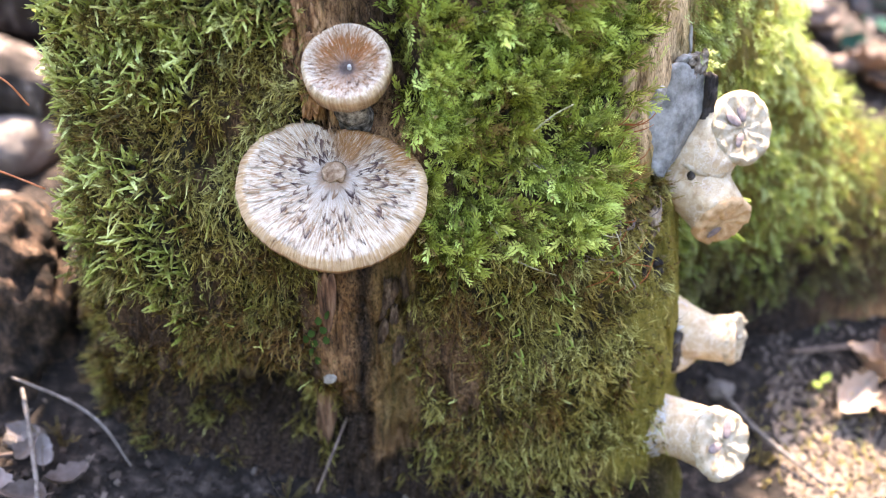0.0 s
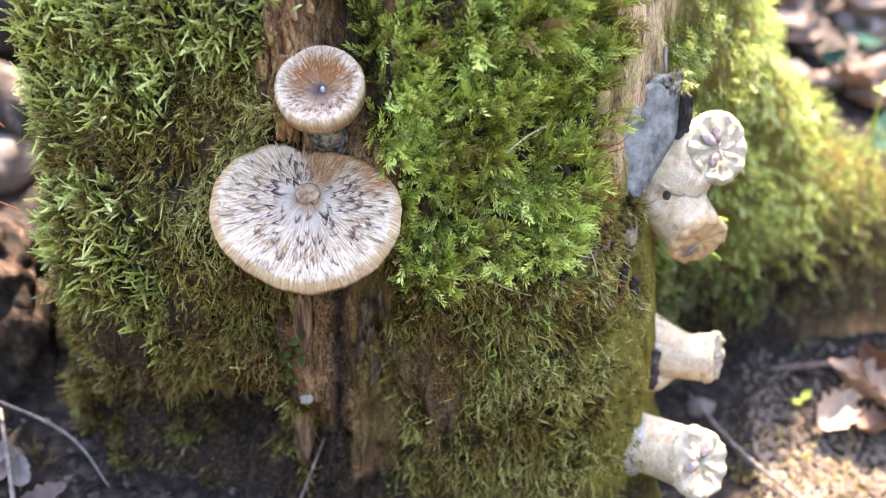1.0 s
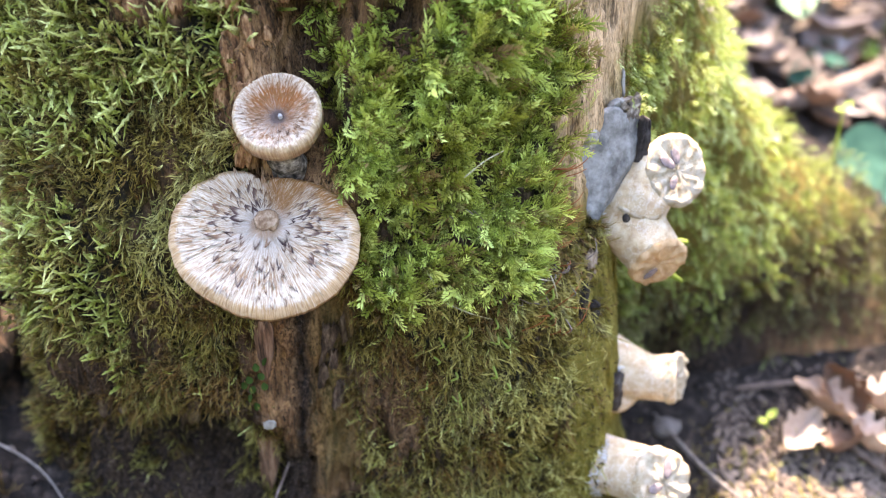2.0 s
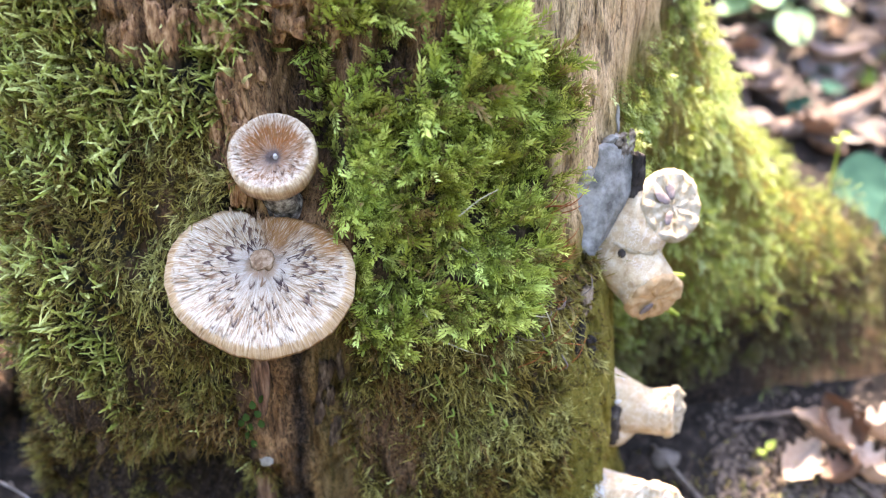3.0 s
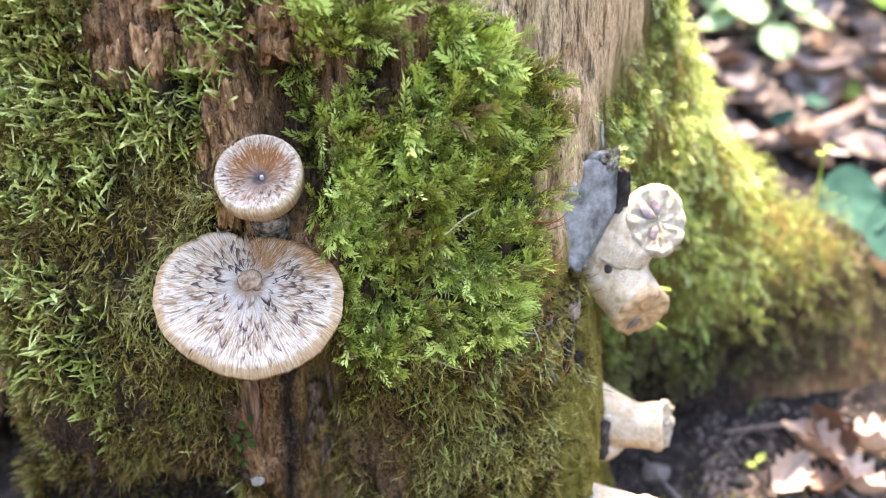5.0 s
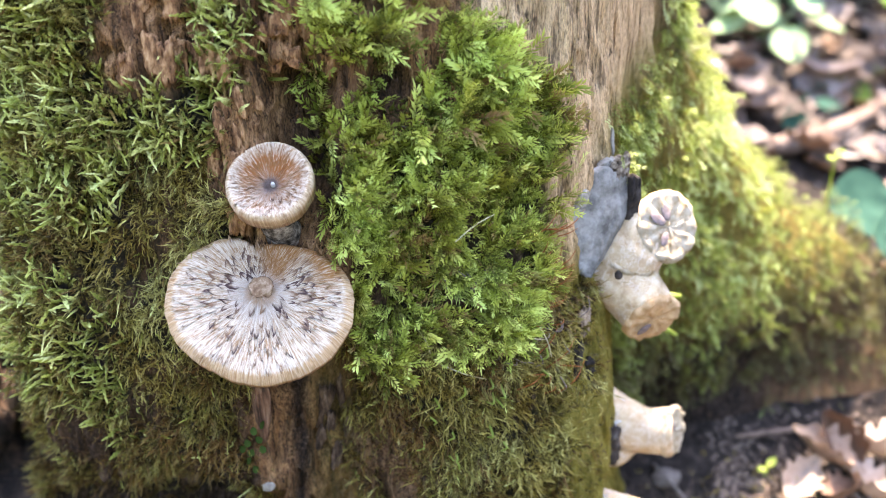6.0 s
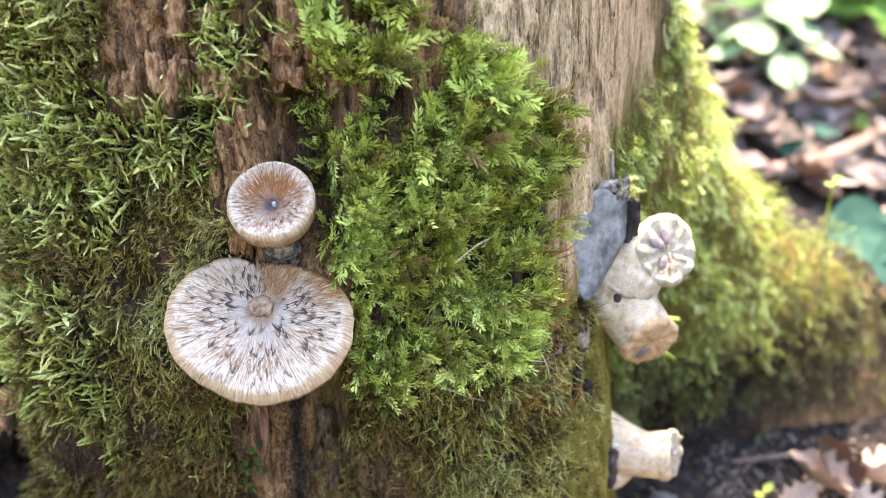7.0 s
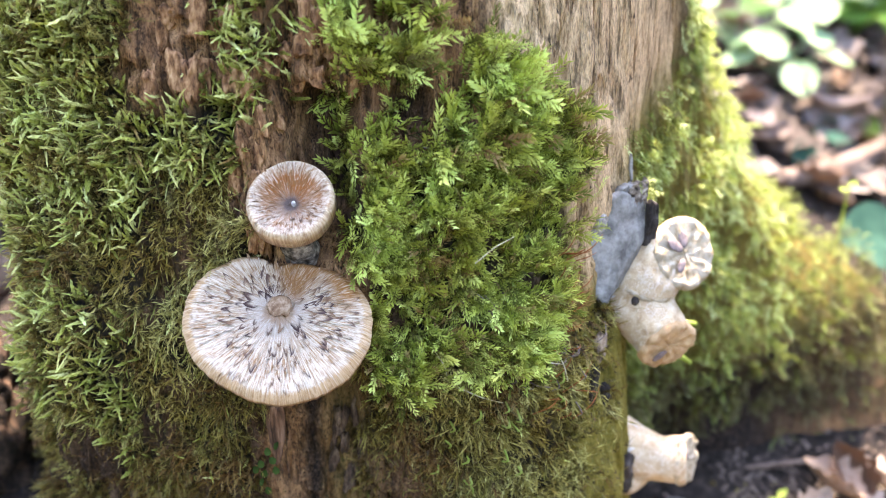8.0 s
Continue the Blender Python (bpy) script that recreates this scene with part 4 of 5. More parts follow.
def big_profile(u, a):
    return 0.0015 * np.cos(3 * a + 0.5) * u + 0.0035 * u ** 2 - 0.0050 * np.clip(u - 0.86, 0, 1) ** 2 / 0.0196 + 0.0035 * np.exp(-((u - 0.0) / 0.18) ** 2)


def build_big_mushroom():
    root = tagged(new("bracket_mushroom"), "large cream kidney-shaped mushroom cap with purple brown scales on the stump", "mushroom")
    root.matrix_world = disc_pose((-0.0015, 0.000, 0.2425), 33, 0, 3)
    me = cap_mesh("cap", big_outline, big_profile, lambda u: 0.0045 + 0.010 * (1 - u), wobble=0.0006,
                  back_of=lambda v, r: big_back(v[:, 0], v[:, 1]))
    solid("cap", me, CAP_BIG, root)
    bm = bmesh.new()
    bmesh.ops.create_uvsphere(bm, u_segments=36, v_segments=20, radius=1)
    for w in bm.verts:
        k = 1 + 0.22 * noise.noise(w.co * 1.6) + 0.14 * noise.noise(w.co * 5.0)
        k += 0.16 * noise.noise(w.co * 11.0)
        w.co = Vector((w.co.x * 0.0056 * k, w.co.y * 0.0047 * k, w.co.z * 0.0008 * k + 0.0003 * noise.noise(w.co * 7.0)))
    knob = part("knob", bm, KNOB, root.children[0], "flat tan knob with a ragged edge")
    knob.location = (0.0008, 0.0012, float(big_profile(0.02, 0.0)) - 0.0003)
    rng = random.Random(8)
    cap_scales(big_outline, big_profile, 290, rng, 0.16, 0.84, 0.0106, SCALE_BIG, root.children[0], lambda x, y, r: float(big_back(x, y)))
    stalk = tube([(0.003, 0.012, -0.018), (0.003, 0.030, -0.020), (0.003, 0.052, -0.030)], [0.010, 0.011, 0.013], 24, 20, 0.25, 120, name="stalk")
    solid("stalk", stalk, DARK_STALK, root, "short dark mottled stalk")
    return root


def small_outline(a):
    return 0.0196 * (1 + 0.015 * np.sin(2 * a + 0.4) + 0.008 * np.sin(5 * a))


def small_profile(u, a):
    return -0.0085 * (1 - np.clip(u, 0, 1) ** 1.6) - 0.004 * np.clip(u - 0.88, 0, 1) ** 2 / 0.0144 + 0.0012 * np.exp(-((u / 0.06) ** 2)) + 0 * a


def small_back(x, y, r):
    """A rusty ring round the funnel's centre, strongest towards the wood."""
    return min(1.0, 1.9 * math.exp(-((r - 0.46) / 0.24) ** 2)) * (0.26 + 0.74 * min(1.0, max(0.0, (y + 0.005 + 0.0025 * math.sin(x * 500)) / 0.012)))


def build_small_mushroom():
    root = tagged(new("funnel_mushroom"), "small cream funnel-shaped mushroom with a brown centre", "mushroom")
    root.matrix_world = disc_pose((0.0040, 0.0185, 0.2925), 31, -5, 0)
    a_back = lambda v, r: np.array([small_back(p[0], p[1], q) for p, q in zip(v, r)])  # noqa: E731
    me = cap_mesh("cap", small_outline, small_profile, lambda u: 0.0085 + 0.007 * (1 - u) ** 0.8, rings=44, sides=220, wobble=0.0004, back_of=a_back, ribs=22.0)
    solid("cap", me, CAP_SMALL, root)
    solid("nub", tube([(0.001, 0, -0.0085), (0.0012, 0.0002, -0.0062)], [0.0012, 0.0008], 6, 8, name="nub"), FUZZ, root, "pale nub")
    cap_scales(small_outline, small_profile, 135, random.Random(17), 0.16, 0.80, 0.0070, SCALE_SMALL, root.children[0], small_back, 0.8, 0.0001)
    n = 30
    under = tube([(0, 0.000, -0.0085), (0, 0.000, -0.0150), (0, -0.001, -0.021), (0, -0.004, -0.032)], [0.0194, 0.0182, 0.0128, 0.0085], n, 48, 0.04, 160, name="underside", cap=False)
    solid("underside", under, GILL, root, "cream pored underside")
    solid("stalk", tube([(0.000, -0.004, -0.021), (0.000, -0.009, -0.034), (0.001, -0.008, -0.056)], [0.0085, 0.0085, 0.010], 24, 24, 0.22, 150, name="stalk"), DARK_STALK, root, "short grey black stalk")
    return root


build_big_mushroom()
build_small_mushroom()


# ---------------------------------------------------------------- broken mushroom stalks
def broken_end(centre, axis, radius, material, parent, seed, pits=3, name="broken_end", squash=1.0):
    """A torn disc with radial ribs and a few pits, sitting on a stalk's end."""
    q = Vector(axis).to_track_quat("Z", "Y")
    sides, rings = 56, 12
    a = np.linspace(0, 2 * np.pi, sides, endpoint=False)
    v = []
    for i, u in enumerate(np.linspace(0.02, 1.06, rings)):
        r = radius * u * (1 + 0.07 * fbm(np.cos(a) * 3 + seed, np.sin(a) * 3, 0.2, 3))
        z = radius * (0.14 * fbm(np.cos(a) * 4 * (0.3 + u) + seed, np.sin(a) * 4 * (0.3 + u), 1.7, 3) + 0.10 * np.abs(np.sin(a * 5 + seed)) * u) - (0.22 * radius if u > 1 else 0)
        v.append(np.stack([r * np.cos(a), r * np.sin(a) * squash, z], -1))
    v = np.vstack(v)
    me = fill_mesh(name, v, grid_faces(rings, sides, True))
    ob = solid(name, me, material, parent, "ragged broken end with radial ribs")
    ob.matrix_local = Matrix.Translation(centre) @ q.to_matrix().to_4x4()
    rng = random.Random(seed)
    for i in range(pits):
        b = rng.uniform(0, 6.28)
        bm = bmesh.new()
        bmesh.ops.create_uvsphere(bm, u_segments=14, v_segments=8, radius=1)
        rr = radius * rng.uniform(0.16, 0.24)
        bmesh.ops.scale(bm, verts=bm.verts, vec=(rr * 0.75, rr * 1.3, rr * 0.14))
        for w in bm.verts:
            w.co *= 1 + 0.2 * noise.noise(w.co * 300)
        pit = part("pit", bm, PIT, ob, "grey violet pit")
        pit.matrix_local = Matrix.Translation((radius * 0.42 * math.cos(b), radius * 0.42 * math.sin(b), radius * 0.10)) @ Matrix.Rotation(b - 1.57, 4, "Z")
    return ob


def merged(name, tubes, material, parent, voxel=0.0011, relax=8, rough=0.0005):
    """Overlapping tubes grown into one skin."""
    bm = bmesh.new()
    for pts, radii, seed, *cut in tubes:
        me = tube(pts, radii, 40, 28, 0.10, 95, seed, name)
        one = bmesh.new()
        one.from_mesh(me)
        if cut:
            bmesh.ops.bisect_plane(one, geom=one.verts[:] + one.edges[:] + one.faces[:], plane_co=cut[0], plane_no=cut[1], clear_outer=True)
            bmesh.ops.holes_fill(one, edges=[e for e in one.edges if e.is_boundary])
        one.to_mesh(me)
        one.free()
        bm.from_mesh(me)
        bpy.data.meshes.remove(me)
    bmesh.ops.recalc_face_normals(bm, faces=bm.faces)
    ob = part(name, bm, material, parent)
    mod = ob.modifiers.new("grown", "REMESH")
    mod.mode, mod.voxel_size, mod.use_smooth_shade = "VOXEL", voxel, True
    mod = ob.modifiers.new("relaxed", "SMOOTH")
    mod.iterations, mod.factor = relax, 0.5
    return ob


def mycelium(parent, centre, normal, radius, seed, count=70):
    """White threads that run from a stalk's foot over the wood."""
    rng = random.Random(seed)
    q = Vector(normal).to_track_quat("Z", "Y")
    V, F = [], []
    for _ in range(count):
        a = rng.uniform(0, 6.28)
        r0, r1 = radius * rng.uniform(0.5, 0.95), radius * rng.uniform(0.98, 1.16)
        w = 0.00045 * rng.uniform(0.6, 1.6)
        b1 = a + rng.uniform(-0.4, 0.4)
        pts = [Vector((r0 * math.cos(a), r0 * math.sin(a), rng.uniform(0.001, 0.006))), Vector(((r0 + r1) / 2 * math.cos((a + b1) / 2), (r0 + r1) / 2 * math.sin((a + b1) / 2), rng.uniform(0.001, 0.005))),
               Vector((r1 * math.cos(b1), r1 * math.sin(b1), rng.uniform(-0.003, 0.002)))]
        s = Vector((-math.sin(a), math.cos(a), 0)) * w
        o = len(V)
        for k, p in enumerate(pts):
            g = (1, 0.8, 0.3)[k]
            V += [tuple(Vector(centre) + q @ (p - s * g)), tuple(Vector(centre) + q @ (p + Vector((0, 0, w)))), tuple(Vector(centre) + q @ (p + s * g))]
        for k in range(2):
            for e in range(2):
                x = o + k * 3 + e
                F.append((x, x + 1, x + 4, x + 3))
    ob = solid("mycelium", fill_mesh("mycelium", V, F), FUZZ, parent, "white cottony threads at the foot")
    ob["kind"] = "stuff"


def build_forked_stalk():
    root = tagged(new("forked_mushroom_stalk"), "cream forked mushroom stalk with both branches broken off", "mushroom stalk")
    root.location = (0.172, 0.078, 0.203)
    merged("stalk", [([(-0.014, 0.010, -0.012), (0.002, -0.002, 0.000), (0.011, -0.001, 0.011), (0.021, -0.001, 0.018), (0.028, -0.004, 0.027)], [0.019, 0.0190, 0.0165, 0.0172, 0.0180], 1.0, (0.0228, -0.0022, 0.0187), (0.42, -0.66, 0.62)),
                     ([(-0.012, 0.008, 0.000), (-0.001, -0.006, -0.008), (0.009, -0.016, -0.017), (0.015, -0.024, -0.022), (0.021, -0.034, -0.027)], [0.015, 0.0175, 0.0160, 0.0150, 0.0148], 2.0, (0.0160, -0.0255, -0.0225), (0.36, -0.90, -0.16))], STALK, root)
    solid("seam", tube([(-0.009, -0.0105, 0.007), (-0.0038, -0.0176, 0.0053), (0.0050, -0.0189, 0.0025), (0.0132, -0.0170, 0.0008), (0.020, -0.0105, 0.002)],
                       [0.0008, 0.0018, 0.0019, 0.0018, 0.0007], 30, 10, 0.4, 300, 3.0, "seam"), CUT, root, "pale raised seam between the branches")
    broken_end((0.0231, -0.0026, 0.0192), (0.42, -0.66, 0.62), 0.0176, CUT, root, 3)
    broken_end((0.0163, -0.0262, -0.0228), (0.36, -0.90, -0.16), 0.0152, CUT_BROWN, root, 5, 1)
    bm = bmesh.new()
    bmesh.ops.create_uvsphere(bm, u_segments=12, v_segments=8, radius=0.0022)
    for w in bm.verts:
        w.co.z *= 1.4
    spot = part("hole", bm, GREY_MAT, root, "small black hole")
    spot.location = (-0.0022, -0.0196, 0.0013)
    mycelium(root, (-0.006, -0.004, -0.004), (0.7, -0.7, 0.1), 0.019, 1)


def build_side_stalk():
    root = tagged(new("mushroom_stalk"), "white mushroom stalk sticking out of the stump, broken off", "mushroom stalk")
    root.location = (0.179, 0.056, 0.0965)
    merged("stalk", [([(-0.014, 0.010, 0.004), (0.000, 0.002, 0.002), (0.014, -0.003, 0.001), (0.028, -0.005, 0.0025)], [0.018, 0.0150, 0.0124, 0.0138], 4.0),
                     ([(-0.012, -0.004, -0.008), (-0.003, -0.007, -0.012), (0.007, -0.005, -0.010)], [0.009, 0.008, 0.004], 5.0)], STALK, root)
    broken_end((0.0285, -0.0052, 0.0025), (0.86, -0.45, 0.22), 0.0140, CUT, root, 7, 1)
    mycelium(root, (-0.004, 0.002, 0.001), (0.9, -0.4, 0.0), 0.0165, 2)


def build_low_stalk():
    root = tagged(new("mushroom_stalk"), "white mushroom stalk broken off near the ground, growing from the stump", "mushroom stalk")
    root.location = (0.170, 0.006, 0.080)
    merged("stalk", [([(-0.034, 0.020, -0.010), (0.000, 0.004, -0.007), (0.012, -0.003, -0.005), (0.022, -0.010, -0.003), (0.032, -0.017, 0.001)], [0.0165, 0.0158, 0.0158, 0.0170, 0.0180], 6.0, (0.0250, -0.0125, -0.0012), (0.54, -0.54, 0.60))], STALK, root)
    broken_end((0.0256, -0.0131, -0.0007), (0.54, -0.54, 0.60), 0.0186, CUT, root, 9, 2)
    mycelium(root, (-0.004, 0.004, -0.007), (0.8, -0.5, 0.0), 0.0160, 3)


build_forked_stalk()
build_side_stalk()
build_low_stalk()


# ---------------------------------------------------------------- bark, chips and threads on the stump
def on_flank(x, z, out=0.0):
    """The place on the front of the stump at x and z, moved out by that much."""
    phi = np.linspace(radians(-179), radians(-1), 900)
    p = stump_surface(float(np.interp(x, np.maximum.accumulate(stump_surface(phi, z)[:, 0]), phi)), z)
    d = np.array([p[0] - CX, p[1] - CY, 0.0])
    d /= np.linalg.norm(d)
    return p + d * out


def slab(name, centre, right, up, half_w, half_h, thick, seed, material, parent=None, label="", jag=0.18, bow=0.0, cols=22, rows=30, taper=0.0, lean=0.0):
    """A broken flat piece with ragged edges, bowed across."""
    right, up = Vector(right).normalized(), Vector(up).normalized()
    out = right.cross(up).normalized()
    u, v = np.meshgrid(np.linspace(-1, 1, cols), np.linspace(-1, 1, rows))
    edge = 1 + jag * fbm(u * 1.7 + seed, v * 1.7, seed, 3)
    wide = (1 - 0.25 * np.abs(v) ** 3) * (1 - taper * np.clip(-v, 0, 1) ** 1.5)
    x, y = u * half_w * edge * wide + lean * half_w * np.clip(-v, 0, 1) ** 1.5, v * half_h * (1 + jag * fbm(u * 2.3, seed, 0.4, 3))
    h = bow * (1 - u * u) + thick * 0.4 * fbm(u * 3, v * 3, seed + 5, 4)
    rim = np.maximum(np.abs(u), np.abs(v)) > 0.97
    top, bot = h + thick * np.where(rim, 0.1, 0.5), h - thick * np.where(rim, 0.1, 0.5)
    c = np.array(centre)
    f = lambda k: c + x[..., None] * np.array(right) + y[..., None] * np.array(up) + k[..., None] * np.array(out)  # noqa: E731
    V = np.vstack([f(top).reshape(-1, 3), f(bot).reshape(-1, 3)])
    g = grid_faces(rows, cols)
    n = rows * cols
    ring = np.r_[np.arange(cols), np.arange(1, rows) * cols + cols - 1, (rows - 1) * cols + np.arange(cols - 2, -1, -1), np.arange(rows - 2, 0, -1) * cols]
    nxt = np.roll(ring, -1)
    F = np.vstack([g, g[:, ::-1] + n, np.stack([nxt, ring, ring + n, nxt + n], -1)])
    return solid(name, fill_mesh(name, V, F), material, parent, label)


tagged(slab("bark_flake", (0.1585, 0.0715, 0.2310), (0.86, 0.50, 0.05), (-0.06, 0.32, 0.94), 0.0185, 0.0270, 0.0050, 2.2, FLAKE, jag=0.14, bow=0.004, cols=34, rows=44, taper=0.72, lean=-0.55), "blue grey weathered bark flake stuck on the stump", "bark")
for at, w, h, seed, up, text in (((0.1690, 0.0815, 0.2545), 0.0062, 0.0060, 6.1, (0.0, 0.30, 0.95), "grey crumbling bark splinter above the flake"), ((0.1615, 0.0800, 0.2570), 0.0045, 0.0035, 3.3, (0.3, 0.30, 0.9), "grey crumbling bark splinter above the flake"),
                              ((0.1490, 0.0650, 0.2470), 0.0040, 0.0045, 8.4, (0.2, 0.30, 0.9), "pale bark splinter at the flake's edge"), ((0.1660, 0.0930, 0.2620), 0.0009, 0.0065, 5.2, (-0.08, 0.30, 0.95), "pale pointed wood splinter above the flake")):
    tagged(slab("bark_splinter", at, (0.84, 0.54, 0.05), up, w, h, 0.0010 if w < 0.001 else 0.0035, seed, DARK_STALK if seed == 6.1 else FLAKE if seed < 5 else CHIP, jag=0.5), text, "bark")
tagged(slab("bark_splinter", (0.1765, 0.0790, 0.2370), (0.84, 0.54, 0.05), (0.05, 0.30, 0.95), 0.0030, 0.0130, 0.0050, 7.7, GREY_MAT, jag=0.5), "black crumbling bark splinter beside the flake", "bark")
tagged(slab("bark_splinter", (0.1740, 0.0440, 0.0960), (0.5, 0.86, 0.0), (0.0, 0.1, 0.98), 0.0070, 0.0120, 0.0060, 9.6, GREY_MAT, jag=0.5), "black bark remnant at the foot of a stalk", "bark")
for x0, z0, w, h, k in ((0.1500, 0.188, 0.0032, 0.0080, 1.1), (0.1470, 0.172, 0.0026, 0.0110, 2.4), (0.1535, 0.166, 0.0022, 0.0060, 3.9)):
    c = on_flank(x0, z0, 0.002)
    tagged(slab("bark_splinter", c, (0.84, 0.54, 0.05), (0.02, 0.20, 0.97), w, h, 0.0035, k, WORN if k < 2 else GREY_MAT, jag=0.55, cols=14, rows=18), "grey and black bark remnant at the stump's corner", "bark")
chip_at = on_flank(-0.008, 0.119, 0.004)
tagged(slab("wood_chip", chip_at, (1, 0, 0.35), (-0.35, 0.2, 1), 0.0034, 0.0026, 0.0012, 4.4, CHIP, jag=0.7, cols=10, rows=10), "small pale wood chip lying on rotten bark", "wood chip")
strip = new("bark_strip")
tagged(strip, "reddish brown bark strip on the rotten wood", "bark")
for k, (x0, z0, hw, hh) in enumerate(((-0.012, 0.096, 0.0062, 0.040), (-0.008, 0.165, 0.0045, 0.020), (-0.016, 0.062, 0.0036, 0.016))):
    c = on_flank(x0, z0, 0.0035)
    slab("layer", c, (1, -0.1, 0), (0.02, -0.02, 1), hw, hh, 0.0045, 1.3 + k, STRIP, strip, jag=0.28, bow=0.002, taper=0.55, rows=40)


def build_rotten_pieces():
    """Flaking pieces of rotten wood that stand proud of the stump."""
    rng = random.Random(61)
    spots = [(rng.uniform(-0.022, 0.000), rng.uniform(0.262, 0.335)) for _ in range(26)] + [(rng.uniform(-0.062, -0.006), rng.uniform(0.328, 0.362)) for _ in range(26)]
    spots += [(rng.uniform(0.000, 0.034), rng.uniform(0.322, 0.362)) for _ in range(16)] + [(rng.uniform(0.016, 0.036), rng.uniform(0.105, 0.170)) for _ in range(9)]
    spots += [(rng.uniform(-0.10, -0.02), rng.uniform(0.075, 0.120)) for _ in range(12)]
    for k, (x, z) in enumerate(spots):
        c = on_flank(x, z, rng.uniform(0.000, 0.002))
        slab("wood_piece", c, (1, rng.uniform(-0.25, 0.25), rng.uniform(-0.2, 0.2)), (rng.uniform(-0.2, 0.2), 0.25, 1), rng.uniform(0.0018, 0.0050), rng.uniform(0.0035, 0.0110), rng.uniform(0.002, 0.0045), 1.7 * k + 0.3,
             PIECE if z > 0.2 else OLD_PIECE, STUMP, jag=0.6, bow=rng.uniform(0.0, 0.0015), cols=12, rows=16)


build_rotten_pieces()


def thread(name, pts, r, material, label, category, n=24):
    return tagged(solid(name, tube(pts, [r, r, r * 0.6], n, 6, name=name), material), label, category)


def flank_thread(x0, z0, x1, z1, arch, r, material, name, label, category):
    a, b = on_flank(x0, z0, 0.006), on_flank(x1, z1, 0.008)
    m = (a + b) / 2 + np.array([0.002, -arch, 0.0015])
    return thread(name, [a, m, b], r, material, label, category)


thread("dry_stalk", [(0.0868, 0.006, 0.2660), (0.0960, 0.010, 0.2725), (0.1045, 0.0160, 0.2740)], 0.00023, HAIR, "pale dry moss stalk lying on green moss", "dry stalk")
for x0, z0, x1, z1 in ((0.045, 0.200, 0.052, 0.185), (0.075, 0.197, 0.098, 0.186), (0.066, 0.215, 0.072, 0.203), (0.100, 0.214, 0.122, 0.200),
                       (0.110, 0.205, 0.126, 0.196), (0.120, 0.208, 0.129, 0.187)):
    flank_thread(x0, z0, x1, z1, 0.004, 0.00035, HAIR, "dry_stalk", "pale curled dry moss stalk", "dry stalk")
rr = random.Random(21)
for k in range(34):
    x0 = rr.uniform(0.112, 0.136)
    z0 = rr.choice((rr.uniform(0.205, 0.245), rr.uniform(0.165, 0.20), rr.uniform(0.205, 0.245)))
    flank_thread(x0, z0, x0 + rr.uniform(0.002, 0.016), z0 + rr.uniform(-0.004, 0.012), rr.uniform(0.0005, 0.004), 0.00028, SETA, "moss_stalk", "thin reddish moss stalk", "moss stalk")
rr = random.Random(33)
for k in range(16):
    x0, z0 = rr.uniform(0.06, 0.135), rr.uniform(0.125, 0.200)
    flank_thread(x0, z0, x0 + rr.uniform(-0.005, 0.005), z0 - rr.uniform(0.003, 0.007), rr.uniform(0.002, 0.006), 0.0006, SPROUT, "moss_capsule", "bright green curved moss capsule", "moss capsule")


rr = random.Random(77)
for cx, cz, spread, count in ((0.120, 0.192, 0.010, 14), (0.090, 0.236, 0.007, 7), (0.104, 0.222, 0.006, 5), (0.072, 0.300, 0.008, 6)):
    for k in range(count):
        x0, z0 = cx + rr.gauss(0, spread), cz + rr.gauss(0, spread * 0.8)
        a = rr.uniform(0, 6.28)
        flank_thread(x0, z0, x0 + 0.006 * math.cos(a), z0 + 0.006 * math.sin(a), rr.uniform(0.001, 0.004), 0.00032, DRY_BIT, "dry_twig", "dry purplish brown plant scrap caught in moss", "plant scrap")
for pts in (((0.192, 0.074, 0.178), (0.202, 0.079, 0.1735), (0.2085, 0.084, 0.1690)), ((0.186, 0.064, 0.168), (0.199, 0.067, 0.160), (0.2055, 0.070, 0.1535))):
    thread("green_shoot", pts, 0.0017, SPROUT, "bright green moss shoot on the root", "moss shoot")


# ---------------------------------------------------------------- leaves and litter
def leaf_mesh(name, length, width, seed, lobes=0.0, curl=0.25, cup=0.15, cols=9, rows=17, ragged=0.06, thick=0.0004):
    """A leaf blade with midrib, lobed or smooth margin, curled along and across; two skins."""
    v = np.linspace(0, 1, rows)
    prof = np.sin(np.pi * np.clip(v, 0.0, 1) ** 0.8) ** 0.75
    prof = prof * (1 + lobes * np.sin(v * 26 + seed)) + 0.02
    u = np.linspace(-1, 1, cols)
    U, W = np.meshgrid(u, v)
    P = np.broadcast_to(prof[:, None], U.shape)
    e = 1 + ragged * fbm(U * 3 + seed, W * 6, seed, 3)
    x = U * P * width * 0.5 * e
    y = (W - 0.5) * length
    z = curl * length * (W - 0.5) ** 2 * 2 + cup * width * (np.abs(U) * P) ** 1.5 + 0.05 * width * fbm(U * 2 + seed, W * 4, seed + 3, 3) - 0.02 * width * np.exp(-(U / 0.12) ** 2)
    A = np.stack([x, y, z], -1).reshape(-1, 3)
    B = A - np.array([0, 0, thick])
    g = grid_faces(rows, cols)
    return fill_mesh(name, np.vstack([A, B]), np.vstack([g, g[:, ::-1] + rows * cols]))


